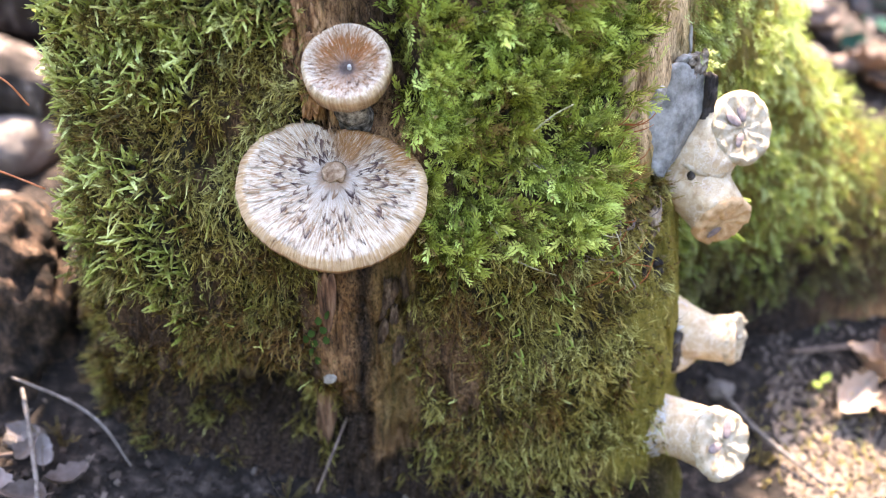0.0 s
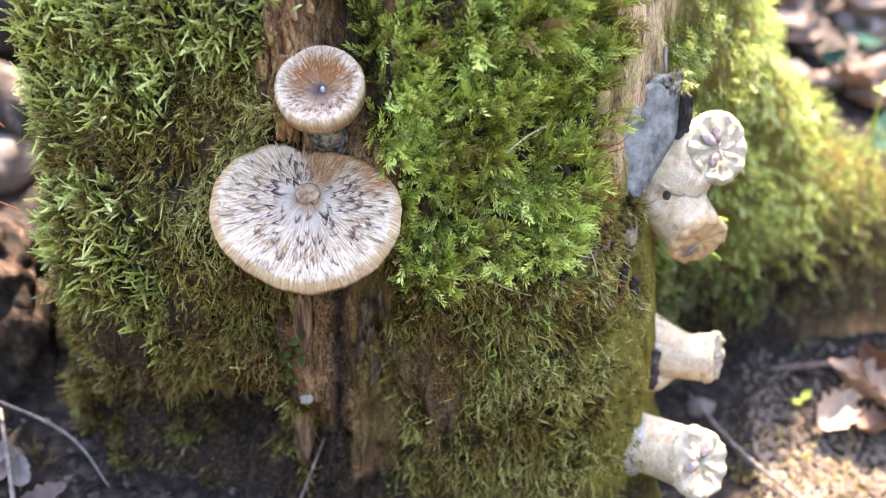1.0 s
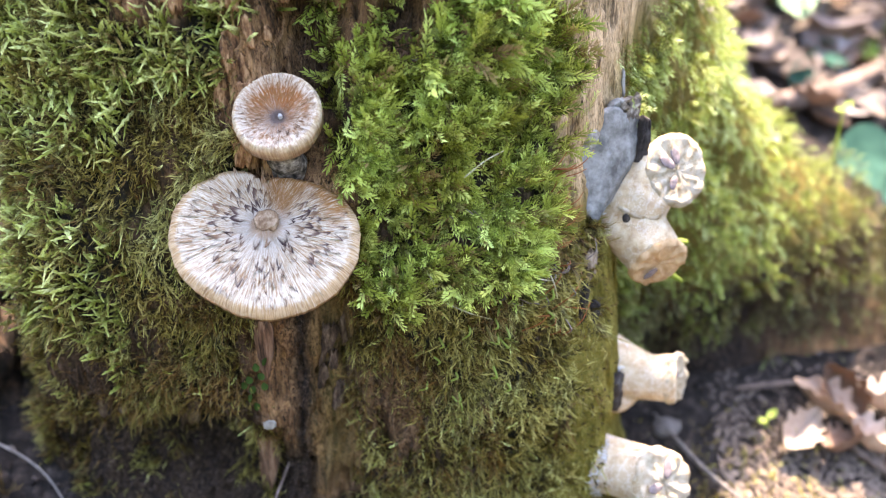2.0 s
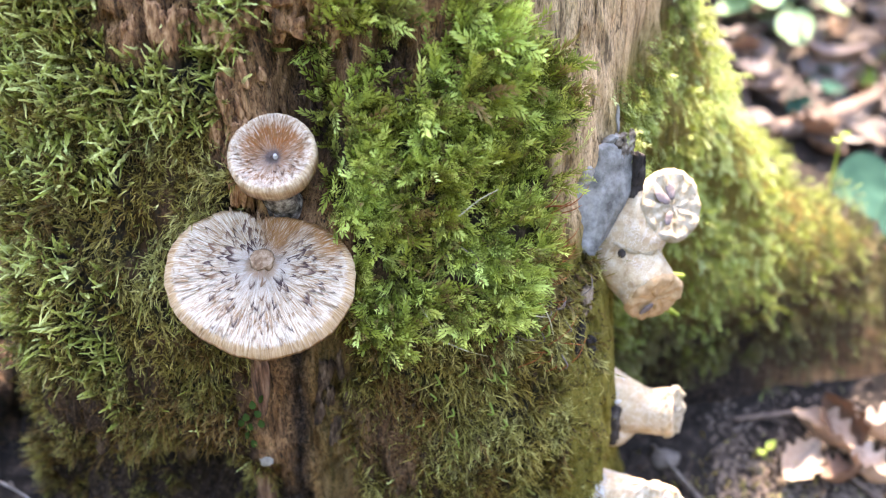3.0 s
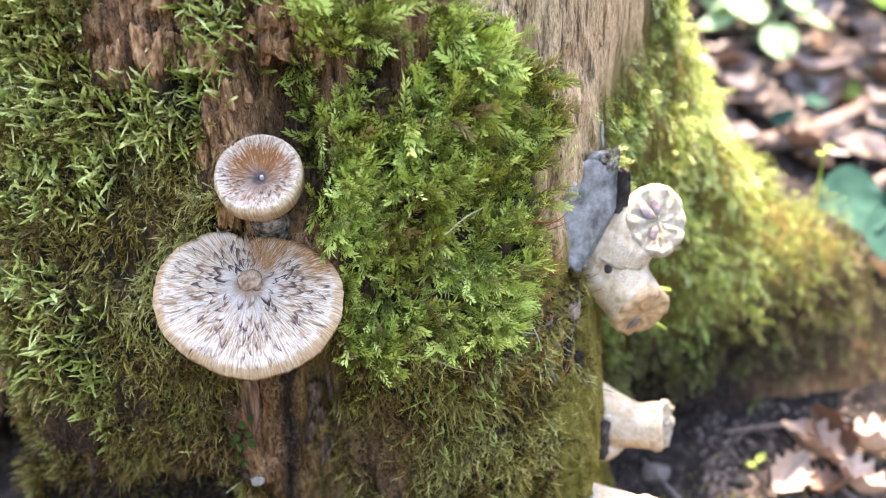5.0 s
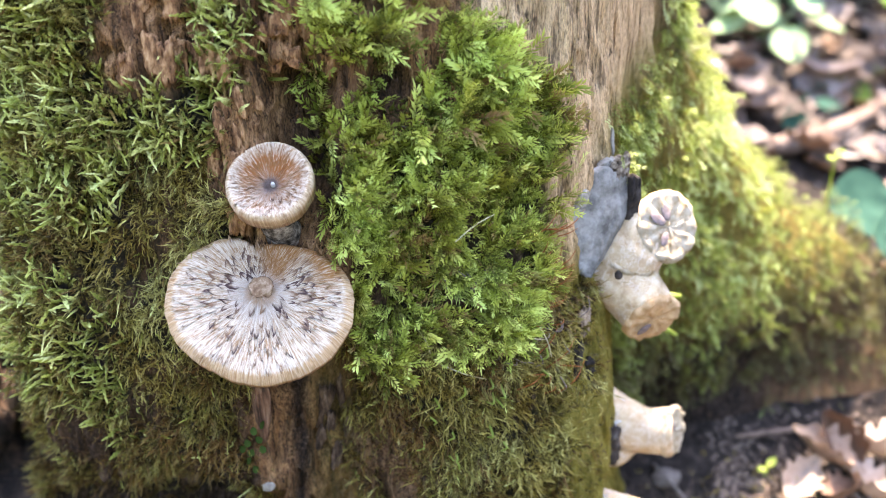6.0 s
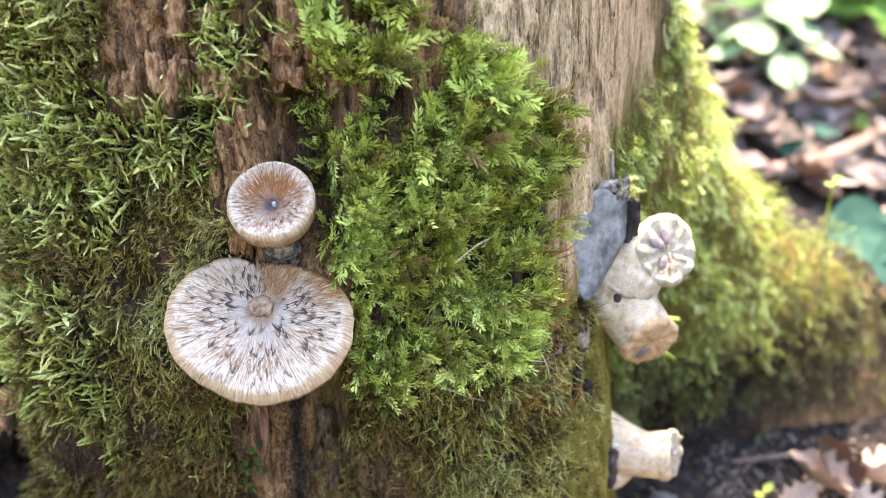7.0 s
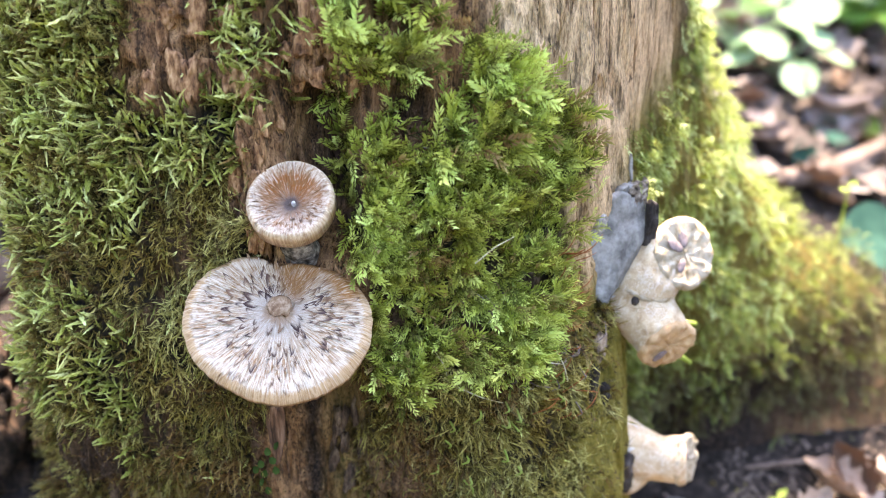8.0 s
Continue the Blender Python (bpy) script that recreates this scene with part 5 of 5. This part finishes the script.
def lay(me, name, x, y, turn, tilt, roll, lift, material, label, category, group="", scale=1.0):
    if not me.materials:
        me.materials.append(material)
    ob = new(name, me)
    ob.matrix_world = pose(x, y, float(ground_height(x, y)) + lift, tilt, roll, turn) @ Matrix.Scale(scale, 4)
    rib = RIBS.get(me.name)
    if rib:
        new("midrib", rib).parent = ob
    return tagged(ob, label, category, group)


RIBS = {}
OAK = [leaf_mesh("dead_leaf", 0.085, 0.050, 1.0 + k, 0.15, 0.35 + 0.15 * k, 0.6, 13, 25, 0.22) for k in range(3)]
PLAIN = [leaf_mesh("dead_leaf", 0.060, 0.036, 5.0 + k, 0.08, 0.35 + 0.15 * k, 0.40, 11, 19, 0.30) for k in range(3)]
for me, length, curl in [(m, 0.085, 0.30 + 0.12 * k) for k, m in enumerate(OAK)] + [(m, 0.060, 0.35 + 0.15 * k) for k, m in enumerate(PLAIN)]:
    w = [-0.62, -0.5, -0.2, 0.2, 0.48]
    RIBS[me.name] = tube([(0, s * length, curl * length * s * s * 2 + 0.0002) for s in w], [0.0009, 0.0009, 0.0007, 0.0005, 0.0003], 20, 6, name="midrib")
    RIBS[me.name].materials.append(BRANCH)
OAK_LABEL, PLAIN_LABEL = "curled brown dead oak leaf lying on the ground", "curled pale brown dead leaf on the ground"
for x, y, turn, tilt, roll, lift, k, size in ((0.318, 0.120, 60, 16, 14, 0.010, 0, 0.52), (0.334, 0.132, 15, 48, -30, 0.014, 1, 0.48), (0.362, 0.120, 100, 14, 28, 0.012, 2, 0.58), (0.302, 0.100, -40, 10, 16, 0.006, 1, 0.45),
                                  (0.380, 0.112, 160, 18, -14, 0.012, 0, 0.56), (0.345, 0.092, 210, 14, -22, 0.008, 2, 0.50), (0.325, 0.088, 130, 22, 18, 0.008, 0, 0.42), (0.395, 0.140, 80, 26, 12, 0.010, 1, 0.50)):
    lay(OAK[k], "dead_leaf", x, y, turn, tilt, roll, lift, OAK_LEAF, OAK_LABEL, "dead leaf", "dead leaves beside the stump", size)
rr = random.Random(5)
spots = [(rr.uniform(0.33, 0.62), rr.uniform(0.40, 0.95)) for _ in range(170)] + [(rr.uniform(-0.36, -0.17), rr.uniform(-0.12, 0.42)) for _ in range(12)]
spots += [(rr.uniform(0.20, 0.44), rr.uniform(-0.10, 0.02)) for _ in range(8)] + [(rr.uniform(-0.23, -0.12), rr.uniform(-0.10, 0.00)) for _ in range(7)]
spots += [(rr.uniform(-0.9, 1.1), rr.uniform(0.5, 1.6)) for _ in range(40)]
for k, (x, y) in enumerate(spots):
    small = 0.36 if (y < 0.1 and x < 0.05) else 0.55 if (y < 0.1 and x < 0.3) else 0.52
    lay(rr.choice(PLAIN + OAK[:1]), "dead_leaf", x, y, rr.uniform(0, 360), rr.uniform(-25, 25), rr.uniform(-30, 30), rr.uniform(0.003, 0.016), DEAD_LEAF, PLAIN_LABEL, "dead leaf", "dead leaves on the ground", small * rr.uniform(0.6, 1.2))
# pale curled leaf and a dark one further off
lay(leaf_mesh("dead_leaf", 0.065, 0.026, 9.3, 0.02, 0.9, 0.5), "dead_leaf", 0.402, 0.520, 75, 10, 15, 0.012, GREY_LEAF, "pale grey curled dead leaf on the ground", "dead leaf")


for x, y, turn, tilt, roll, lift, k, size in ((-0.168, -0.004, 20, 40, 15, 0.008, 0, 0.30), (-0.181, 0.006, 70, 25, -20, 0.008, 1, 0.34), (-0.150, -0.024, 130, 15, 10, 0.005, 2, 0.42), (-0.186, -0.030, 40, 12, 25, 0.006, 1, 0.40)):
    lay(PLAIN[k], "dead_leaf", x, y, turn, tilt, roll, lift, DEAD_LEAF, "small grey dead leaf beside the twigs", "dead leaf", "dead leaves on the ground", size)


def ground_line(pts, lift):
    return [(x, y, float(ground_height(x, y)) + h + lift) for x, y, h in pts]


def stick(pts, radii, material, label, name="twig", lift=0.004, n=40):
    return tagged(solid(name, tube(ground_line(pts, lift), radii, n, 10, 0.18, 140, name=name), material), label, "twig" if name == "twig" else "branch")


stick([(0.345, 0.425, 0.004), (0.40, 0.45, 0.008), (0.46, 0.485, 0.006), (0.56, 0.50, 0.004)], [0.008, 0.010, 0.009, 0.008], BRANCH, "brown fallen branch lying among leaves", "branch", 0.006)
stick([(0.40, 0.36, 0.006), (0.47, 0.40, 0.010), (0.58, 0.43, 0.004)], [0.006, 0.007, 0.006], BRANCH, "thin brown fallen branch lying among leaves", "branch", 0.004)
stick([(0.268, 0.132, 0.002), (0.31, 0.140, 0.003), (0.352, 0.148, 0.002)], [0.0014, 0.0018, 0.0014], BRANCH, "straight thin brown twig in the root's shade")
stick([(0.335, 0.095, 0.001), (0.37, 0.065, 0.004), (0.42, 0.03, 0.001)], [0.002, 0.0022, 0.0018], BRANCH, "thin tan twig on the ground")
stick([(-0.190, 0.030, 0.018), (-0.156, 0.016, 0.022), (-0.135, 0.004, 0.016), (-0.118, -0.012, 0.004)], [0.0007, 0.0010, 0.0009, 0.0006], TWIG, "arched grey twig at the foot of the stump")
stick([(-0.186, 0.030, 0.010), (-0.174, 0.000, 0.012), (-0.163, -0.030, 0.008), (-0.158, -0.050, 0.002)], [0.0010, 0.0015, 0.0013, 0.0012], TWIG, "straight grey twig lying on litter")
stick([(0.002, 0.016, 0.050), (-0.008, 0.000, 0.026), (-0.018, -0.018, 0.006)], [0.0006, 0.0009, 0.0009], BRANCH, "thin reddish twig leaning on the stump")
rr = random.Random(14)
for k in range(26):
    x, y = rr.choice(((rr.uniform(0.25, 0.65), rr.uniform(0.28, 0.8)), (rr.uniform(0.2, 0.42), rr.uniform(-0.1, 0.1)), (rr.uniform(-0.34, -0.21), rr.uniform(-0.12, 0.1))))
    a, l = rr.uniform(0, 6.28), rr.uniform(0.02, 0.07)
    dx, dy = l * math.cos(a), l * math.sin(a)
    stick([(x - dx, y - dy, 0.001), (x + 0.15 * dy, y - 0.15 * dx, 0.004), (x + dx, y + dy, 0.001)], [0.0012, 0.0016, 0.001], rr.choice((TWIG, BRANCH)), "short dry twig among the litter", n=16)


def pebble(x, y, r, seed, label):
    bm = bmesh.new()
    bmesh.ops.create_icosphere(bm, subdivisions=3, radius=1)
    for w in bm.verts:
        k = 1 + 0.35 * noise.noise(w.co * 1.1 + Vector((seed, 0, 0))) + 0.1 * noise.noise(w.co * 4 + Vector((seed, 2, 0)))
        w.co = Vector((w.co.x * 1.2, w.co.y * 0.9, w.co.z * 0.7)) * k * r
    ob = part("stone", bm, STONE)
    ob.location = (x, y, float(ground_height(x, y)) + r * 0.3)
    return tagged(ob, label, "stone")


pebble(0.218, 0.098, 0.0075, 1.0, "grey stone half sunk in dark soil")
pebble(-0.182, 0.008, 0.009, 4.0, "pale stone at the foot of the stump")
pebble(-0.245, 0.225, 0.026, 5.0, "pale brown stone behind the stump's flank")
pebble(-0.235, 0.165, 0.016, 6.0, "brown stone behind the stump's flank")

for pts, radii, text in (([(-0.60, 0.47, 0.030), (-0.42, 0.41, 0.034), (-0.30, 0.365, 0.036), (-0.215, 0.34, 0.034)], [0.040, 0.037, 0.034, 0.030], "grey brown fallen log behind the stump"),
                         ([(-0.55, 0.36, 0.026), (-0.40, 0.315, 0.030), (-0.29, 0.272, 0.030), (-0.215, 0.255, 0.026)], [0.034, 0.032, 0.028, 0.022], "dark rotten fallen log behind the stump")):
    tagged(solid("rotten_log", tube([(x, y, float(ground_height(x, y)) + h) for x, y, h in pts], radii, 70, 32, 0.24, 45, name="rotten_log"), BARK), text, "log")
stub = tube([(-0.225, 0.060, 0.00), (-0.218, 0.080, 0.06), (-0.212, 0.100, 0.115), (-0.214, 0.112, 0.135)], [0.058, 0.050, 0.042, 0.022], 60, 36, 0.35, 60, 2.0, name="rotten_bark")
solid("rotten_bark", stub, HUMUS, STUMP, "dark crumbling rotten wood heaped against the stump")
for k, pts in enumerate((((-0.150, 0.045, 0.246), (-0.163, 0.048, 0.260), (-0.200, 0.062, 0.262)), ((-0.148, 0.035, 0.204), (-0.172, 0.040, 0.211), (-0.202, 0.050, 0.213)))):
    thread("rootlet", pts, 0.0005, ROOTLET, "thin orange rootlet sticking out of moss", "rootlet")


# ---------------------------------------------------------------- green plants
def blade_on(name, me, at, turn, tilt, roll, material, parent):
    if not me.materials:
        me.materials.append(material)
    ob = new(name, me)
    ob.parent = parent
    ob.matrix_local = pose(*at, tilt, roll, turn)
    return ob


def herb(x, y, leaves, height, material, mesh, label, seed, spread=0.03, tilt=(10, 50)):
    root = tagged(new("herb"), label, "plant", "green plants behind the stump")
    root.location = (x, y, float(ground_height(x, y)) - 0.004)
    r = random.Random(seed)
    for k in range(leaves):
        a = k * 2.4 + r.uniform(-0.4, 0.4)
        h = height * r.uniform(0.6, 1.1)
        d = spread * r.uniform(0.7, 1.3)
        tip = (d * math.cos(a), d * math.sin(a), h)
        solid("stem", tube([(0, 0, 0), (tip[0] * 0.35, tip[1] * 0.35, h * 0.65), tip], [0.0012, 0.001, 0.0008], 14, 6, name="stem"), material, root)
        blade_on("leaf", mesh, (tip[0] * 1.3, tip[1] * 1.3, tip[2]), math.degrees(a) - 90, -r.uniform(*tilt), r.uniform(-15, 15), material, root)
    return root


HEART = leaf_mesh("leaf", 0.056, 0.054, 3.3, 0.0, 0.10, 0.10, 11, 15, 0.02)
ROUND = leaf_mesh("leaf", 0.050, 0.040, 2.1, 0.0, 0.15, 0.12, 9, 13, 0.02)
SMALL_ROUND = leaf_mesh("leaf", 0.026, 0.020, 4.4, 0.0, 0.15, 0.12, 9, 13, 0.02)
TINY_ROUND = leaf_mesh("leaf", 0.022, 0.016, 4.9, 0.0, 0.15, 0.12, 9, 13, 0.02)
PALE_ROUND = leaf_mesh("leaf", 0.038, 0.032, 8.1, 0.0, 0.15, 0.12, 9, 13, 0.02)
LANCE = leaf_mesh("leaf", 0.095, 0.020, 6.1, 0.0, 0.35, 0.20, 7, 17, 0.02)
plant = tagged(new("herb"), "blue green herb with two rounded leaves", "plant", "green plants behind the stump")
plant.location = (0.385, 0.275, float(ground_height(0.385, 0.275)) - 0.003)
for lx, ly, lz, turn, tl, rl in ((-0.012, 0.010, 0.074, 100, 8, -25), (0.016, -0.012, 0.060, 15, 28, 8)):
    solid("stem", tube([(0, 0, 0), (lx * 0.3, ly * 0.3, lz * 0.6), (lx, ly, lz)], [0.0014, 0.0012, 0.001], 14, 6, name="stem"), BLUE_LEAF, plant)
    blade_on("leaf", HEART, (lx, ly, lz), turn, tl, rl, BLUE_LEAF, plant)
herb(0.335, 0.60, 7, 0.05, PALE_LEAF, PALE_ROUND, "low herb with rounded pale sunlit leaves", 1)
herb(0.372, 0.575, 6, 0.04, PALE_LEAF, PALE_ROUND, "low herb with rounded pale sunlit leaves", 2)
herb(0.45, 0.70, 6, 0.08, HERB, LANCE, "tuft of long bright green leaves", 3, 0.04, (5, 60))
herb(0.53, 0.72, 7, 0.10, HERB, LANCE, "tuft of long bright green leaves", 4, 0.04, (5, 60))
herb(0.505, 0.64, 4, 0.05, HERB, LANCE, "tuft of long bright green leaves", 5, 0.03, (10, 60))
herb(0.435, 0.52, 3, 0.02, IVY, TINY_ROUND, "small dark green woodland herb", 6, 0.02, (20, 60))
herb(0.375, 0.485, 4, 0.02, BLUE_LEAF, SMALL_ROUND, "small blue green herb beside the branch", 7, 0.02)
herb(0.415, 0.67, 8, 0.05, PALE_LEAF, PALE_ROUND, "leafy bright green woodland herb", 10, 0.035)
herb(0.50, 0.66, 6, 0.05, HERB, ROUND, "leafy bright green woodland herb", 11, 0.03)
herb(0.56, 0.62, 6, 0.06, HERB, LANCE, "tuft of long bright green leaves", 12, 0.035, (5, 60))
for k, (x, y) in enumerate(((0.50, 1.00), (0.60, 1.05), (0.70, 0.98), (0.64, 1.20), (0.78, 1.15), (0.55, 1.25), (0.72, 0.82), (0.47, 0.84))):
    herb(x, y, 9, 0.13, HERB, (LANCE, ROUND)[k % 2], "leafy bright green woodland herb", 20 + k, 0.06)
herb(0.60, 0.85, 8, 0.12, HERB, LANCE, "tuft of long bright green leaves", 8, 0.05, (5, 60))
herb(0.42, 0.88, 7, 0.10, HERB, ROUND, "leafy bright green woodland herb", 9, 0.05)
for x, y, h, s in ((0.283, 0.108, 0.012, 1), (0.335, 0.250, 0.135, 2)):
    sprout = tagged(new("sprout"), "tiny bright green seedling", "seedling")
    sprout.location = (x, y, float(ground_height(x, y)) - 0.002)
    solid("stem", tube([(0, 0, 0), (0.001, 0.001, h * 0.6), (0.0, 0.0, h)], [0.0008, 0.0007, 0.0006], 12, 6, name="stem"), SPROUT, sprout)
    tiny = leaf_mesh("leaf", 0.008, 0.0055, s + 0.2, 0.0, 0.1, 0.1, 5, 9, 0.02)
    for a in (40, 220):
        blade_on("leaf", tiny, (0.005 * math.cos(radians(a)), 0.005 * math.sin(radians(a)), h), a - 90, 20, 0, SPROUT, sprout)
def moss_sprig(x, y, seed):
    """A feathery sprig standing by itself in the shade."""
    rng = np.random.default_rng(seed)
    n = 14
    pos = np.tile([x, y, float(ground_height(x, y)) + 0.002], (n, 1)) + rng.normal(0, 0.003, (n, 3)) * [1, 1, 0.2]
    axis = np.stack([rng.normal(0, 0.8, n), rng.normal(-0.3, 0.6, n), rng.uniform(0.3, 1.0, n)], -1)
    pr = random.Random(seed)
    scatter_shoots("moss_sprig", [feather_template(pr, 12, 0.9, 0.17) for _ in range(3)], pos, axis, np.tile([0.0, -0.4, 1.0], (n, 1)), rng.uniform(0.010, 0.019, n), rng.normal(0, 0.2, (n, 3)), rng.uniform(0.10, 0.35, n), MOSS_FINE,
                   "small feathery olive moss sprig on dark soil")


moss_sprig(-0.163, 0.006, 41)
moss_sprig(-0.034, -0.020, 42)
# small ivy-green leaves below the large cap
climb = tagged(new("creeping_herb"), "small dark green leaves creeping below the large cap", "plant")
climb.location = tuple(on_flank(-0.012, 0.150))
bit = leaf_mesh("leaf", 0.0042, 0.0034, 4.2, 0.26, 0.05, 0.05, 9, 11, 0.12)
rr = random.Random(2)
for dx, dz in ((0.002, 0.004), (-0.004, 0.001), (0.003, -0.004), (-0.003, -0.007), (0.0, 0.010), (-0.005, -0.014), (-0.002, -0.019), (0.004, 0.012), (-0.007, -0.004)):
    blade_on("leaf", bit, (dx, -0.006 - rr.uniform(0, 0.003), dz), rr.uniform(-60, 60), 60 + rr.uniform(-15, 15), rr.uniform(-20, 20), IVY, climb)


# ---------------------------------------------------------------- crumbs of bark and humus
def build_crumbs():
    rng = np.random.default_rng(3)
    n = 9000
    which = rng.uniform(0, 1, n)
    x = np.where(which < 0.5, rng.uniform(0.16, 0.60, n), np.where(which < 0.65, rng.uniform(-0.40, -0.08, n), rng.uniform(-0.2, 0.3, n)))
    y = np.where(which < 0.5, rng.uniform(-0.12, 0.80, n), np.where(which < 0.65, rng.uniform(-0.15, 0.45, n), rng.uniform(-0.15, 0.02, n)))
    z = ground_height(x, y)
    s = rng.uniform(0.0005, 0.0019, n)
    box = np.array([[-1, -1, -1], [1, -1, -1], [1, 1, -1], [-1, 1, -1], [-1, -1, 1], [1, -1, 1], [1, 1, 1], [-1, 1, 1]], float)
    faces = np.array([[0, 3, 2, 1], [4, 5, 6, 7], [0, 1, 5, 4], [1, 2, 6, 5], [2, 3, 7, 6], [3, 0, 4, 7]])
    v = box[None] * rng.uniform(0.4, 1.2, (n, 8, 3)) * np.stack([s * 1.6, s, s * 0.45], -1)[:, None]
    a, t = rng.uniform(0, 6.28, n), rng.normal(0, 0.5, n)
    ca, sa, ct, st = np.cos(a)[:, None], np.sin(a)[:, None], np.cos(t)[:, None], np.sin(t)[:, None]
    X, Z = v[..., 0] * ct - v[..., 2] * st, v[..., 0] * st + v[..., 2] * ct
    P = np.stack([x[:, None] + X * ca - v[..., 1] * sa, y[:, None] + X * sa + v[..., 1] * ca, z[:, None] + Z + (s * 0.3)[:, None]], -1)
    me = fill_mesh("litter_crumbs", P.reshape(-1, 3), (faces[None] + 8 * np.arange(n)[:, None, None]).reshape(-1, 4), False)
    tagged(solid("litter_crumbs", me, CRUMB), "brown bark and humus crumbs on the soil", "litter", kind="stuff")


build_crumbs()


def build_ground_moss():
    """Thin yellowish moss on the soil beside the stump."""
    rng = np.random.default_rng(9)
    n = 320
    x, y = rng.normal(0.275, 0.035, n), rng.normal(0.068, 0.022, n)
    z = ground_height(x, y)
    pos = np.stack([x, y, z - 0.001], -1)
    axis = np.stack([rng.normal(0, 0.6, n), rng.normal(0, 0.6, n), rng.uniform(0.4, 1.2, n)], -1)
    up = np.tile([0.0, 0.3, 1.0], (n, 1))
    pr = random.Random(6)
    scatter_shoots("ground_moss", [fine_template(pr) for _ in range(4)], pos, axis, up, rng.uniform(0.003, 0.008, n), rng.normal(0, 0.3, (n, 3)), np.clip(rng.normal(0.6, 0.2, n), 0, 1), MOSS_FINE,
                   "thin yellow green moss on the soil")


build_ground_moss()


def build_leaf_bits():
    """Pale crumbled leaf scraps on the sunlit soil beside the stump."""
    rng = np.random.default_rng(31)
    n = 9000
    x, y = rng.uniform(0.25, 0.46, n), rng.normal(0.045, 0.045, n)
    s = rng.uniform(0.0006, 0.0017, n)
    u = np.array([[-1, -0.7, 0], [0.2, -1, 0.2], [1, -0.2, 0], [0.6, 0.9, 0.25], [-0.7, 0.8, 0]], float)
    v = u[None] * rng.uniform(0.5, 1.3, (n, 5, 3)) * s[:, None, None]
    v[..., 2] += rng.normal(0, 0.3, n)[:, None] * v[..., 0]
    a = rng.uniform(0, 6.28, n)
    ca, sa = np.cos(a)[:, None], np.sin(a)[:, None]
    P = np.stack([x[:, None] + v[..., 0] * ca - v[..., 1] * sa, y[:, None] + v[..., 0] * sa + v[..., 1] * ca, ground_height(x, y)[:, None] + v[..., 2] + 0.25 * s[:, None] + 0.0005], -1)
    me = fill_mesh("leaf_scraps", P.reshape(-1, 3), np.arange(n * 5).reshape(n, 5), False)
    tagged(solid("leaf_scraps", me, LEAF_DUST), "pale crumbled leaf scraps on sunlit soil", "litter", kind="stuff")


build_leaf_bits()


def build_leaf_litter():
    """The loose carpet of broken leaves further round the stump."""
    rng = np.random.default_rng(12)
    n = 13000
    a, r = rng.uniform(0, 2 * np.pi, n), 0.22 + 3.6 * rng.uniform(0, 1, n) ** 2.2
    x, y = 0.05 + r * np.cos(a), 0.17 + r * np.sin(a)
    keep = ~((x < 0.45) & (y < 0.42) & (x > -0.30) & (y > -0.16))
    x, y = x[keep], y[keep]
    n = len(x)
    u = np.array([[0, -1, 0], [0.45, -0.35, 0.10], [0.5, 0.25, 0.12], [0, 1, 0.15], [-0.5, 0.25, 0.12], [-0.45, -0.35, 0.10], [0, 0, -0.04]], float)
    f = np.array([[6, 0, 1], [6, 1, 2], [6, 2, 3], [6, 3, 4], [6, 4, 5], [6, 5, 0]])
    s = rng.uniform(0.010, 0.030, n)
    v = u[None] * rng.uniform(0.75, 1.25, (n, 7, 3)) * s[:, None, None]
    v[..., 2] += (rng.normal(0, 0.35, n)[:, None] * v[..., 1]) + (rng.normal(0, 0.35, n)[:, None] * v[..., 0])
    b = rng.uniform(0, 6.28, n)
    cb, sb = np.cos(b)[:, None], np.sin(b)[:, None]
    z = ground_height(x, y)
    P = np.stack([x[:, None] + v[..., 0] * cb - v[..., 1] * sb, y[:, None] + v[..., 0] * sb + v[..., 1] * cb, z[:, None] + v[..., 2] + 0.35 * s[:, None]], -1)
    me = fill_mesh("leaf_litter", P.reshape(-1, 3), (f[None] + 7 * np.arange(n)[:, None, None]).reshape(-1, 3), True)
    tagged(solid("leaf_litter", me, LITTER), "brown and grey broken dead leaves on the soil", "leaf litter", kind="stuff")


build_leaf_litter()
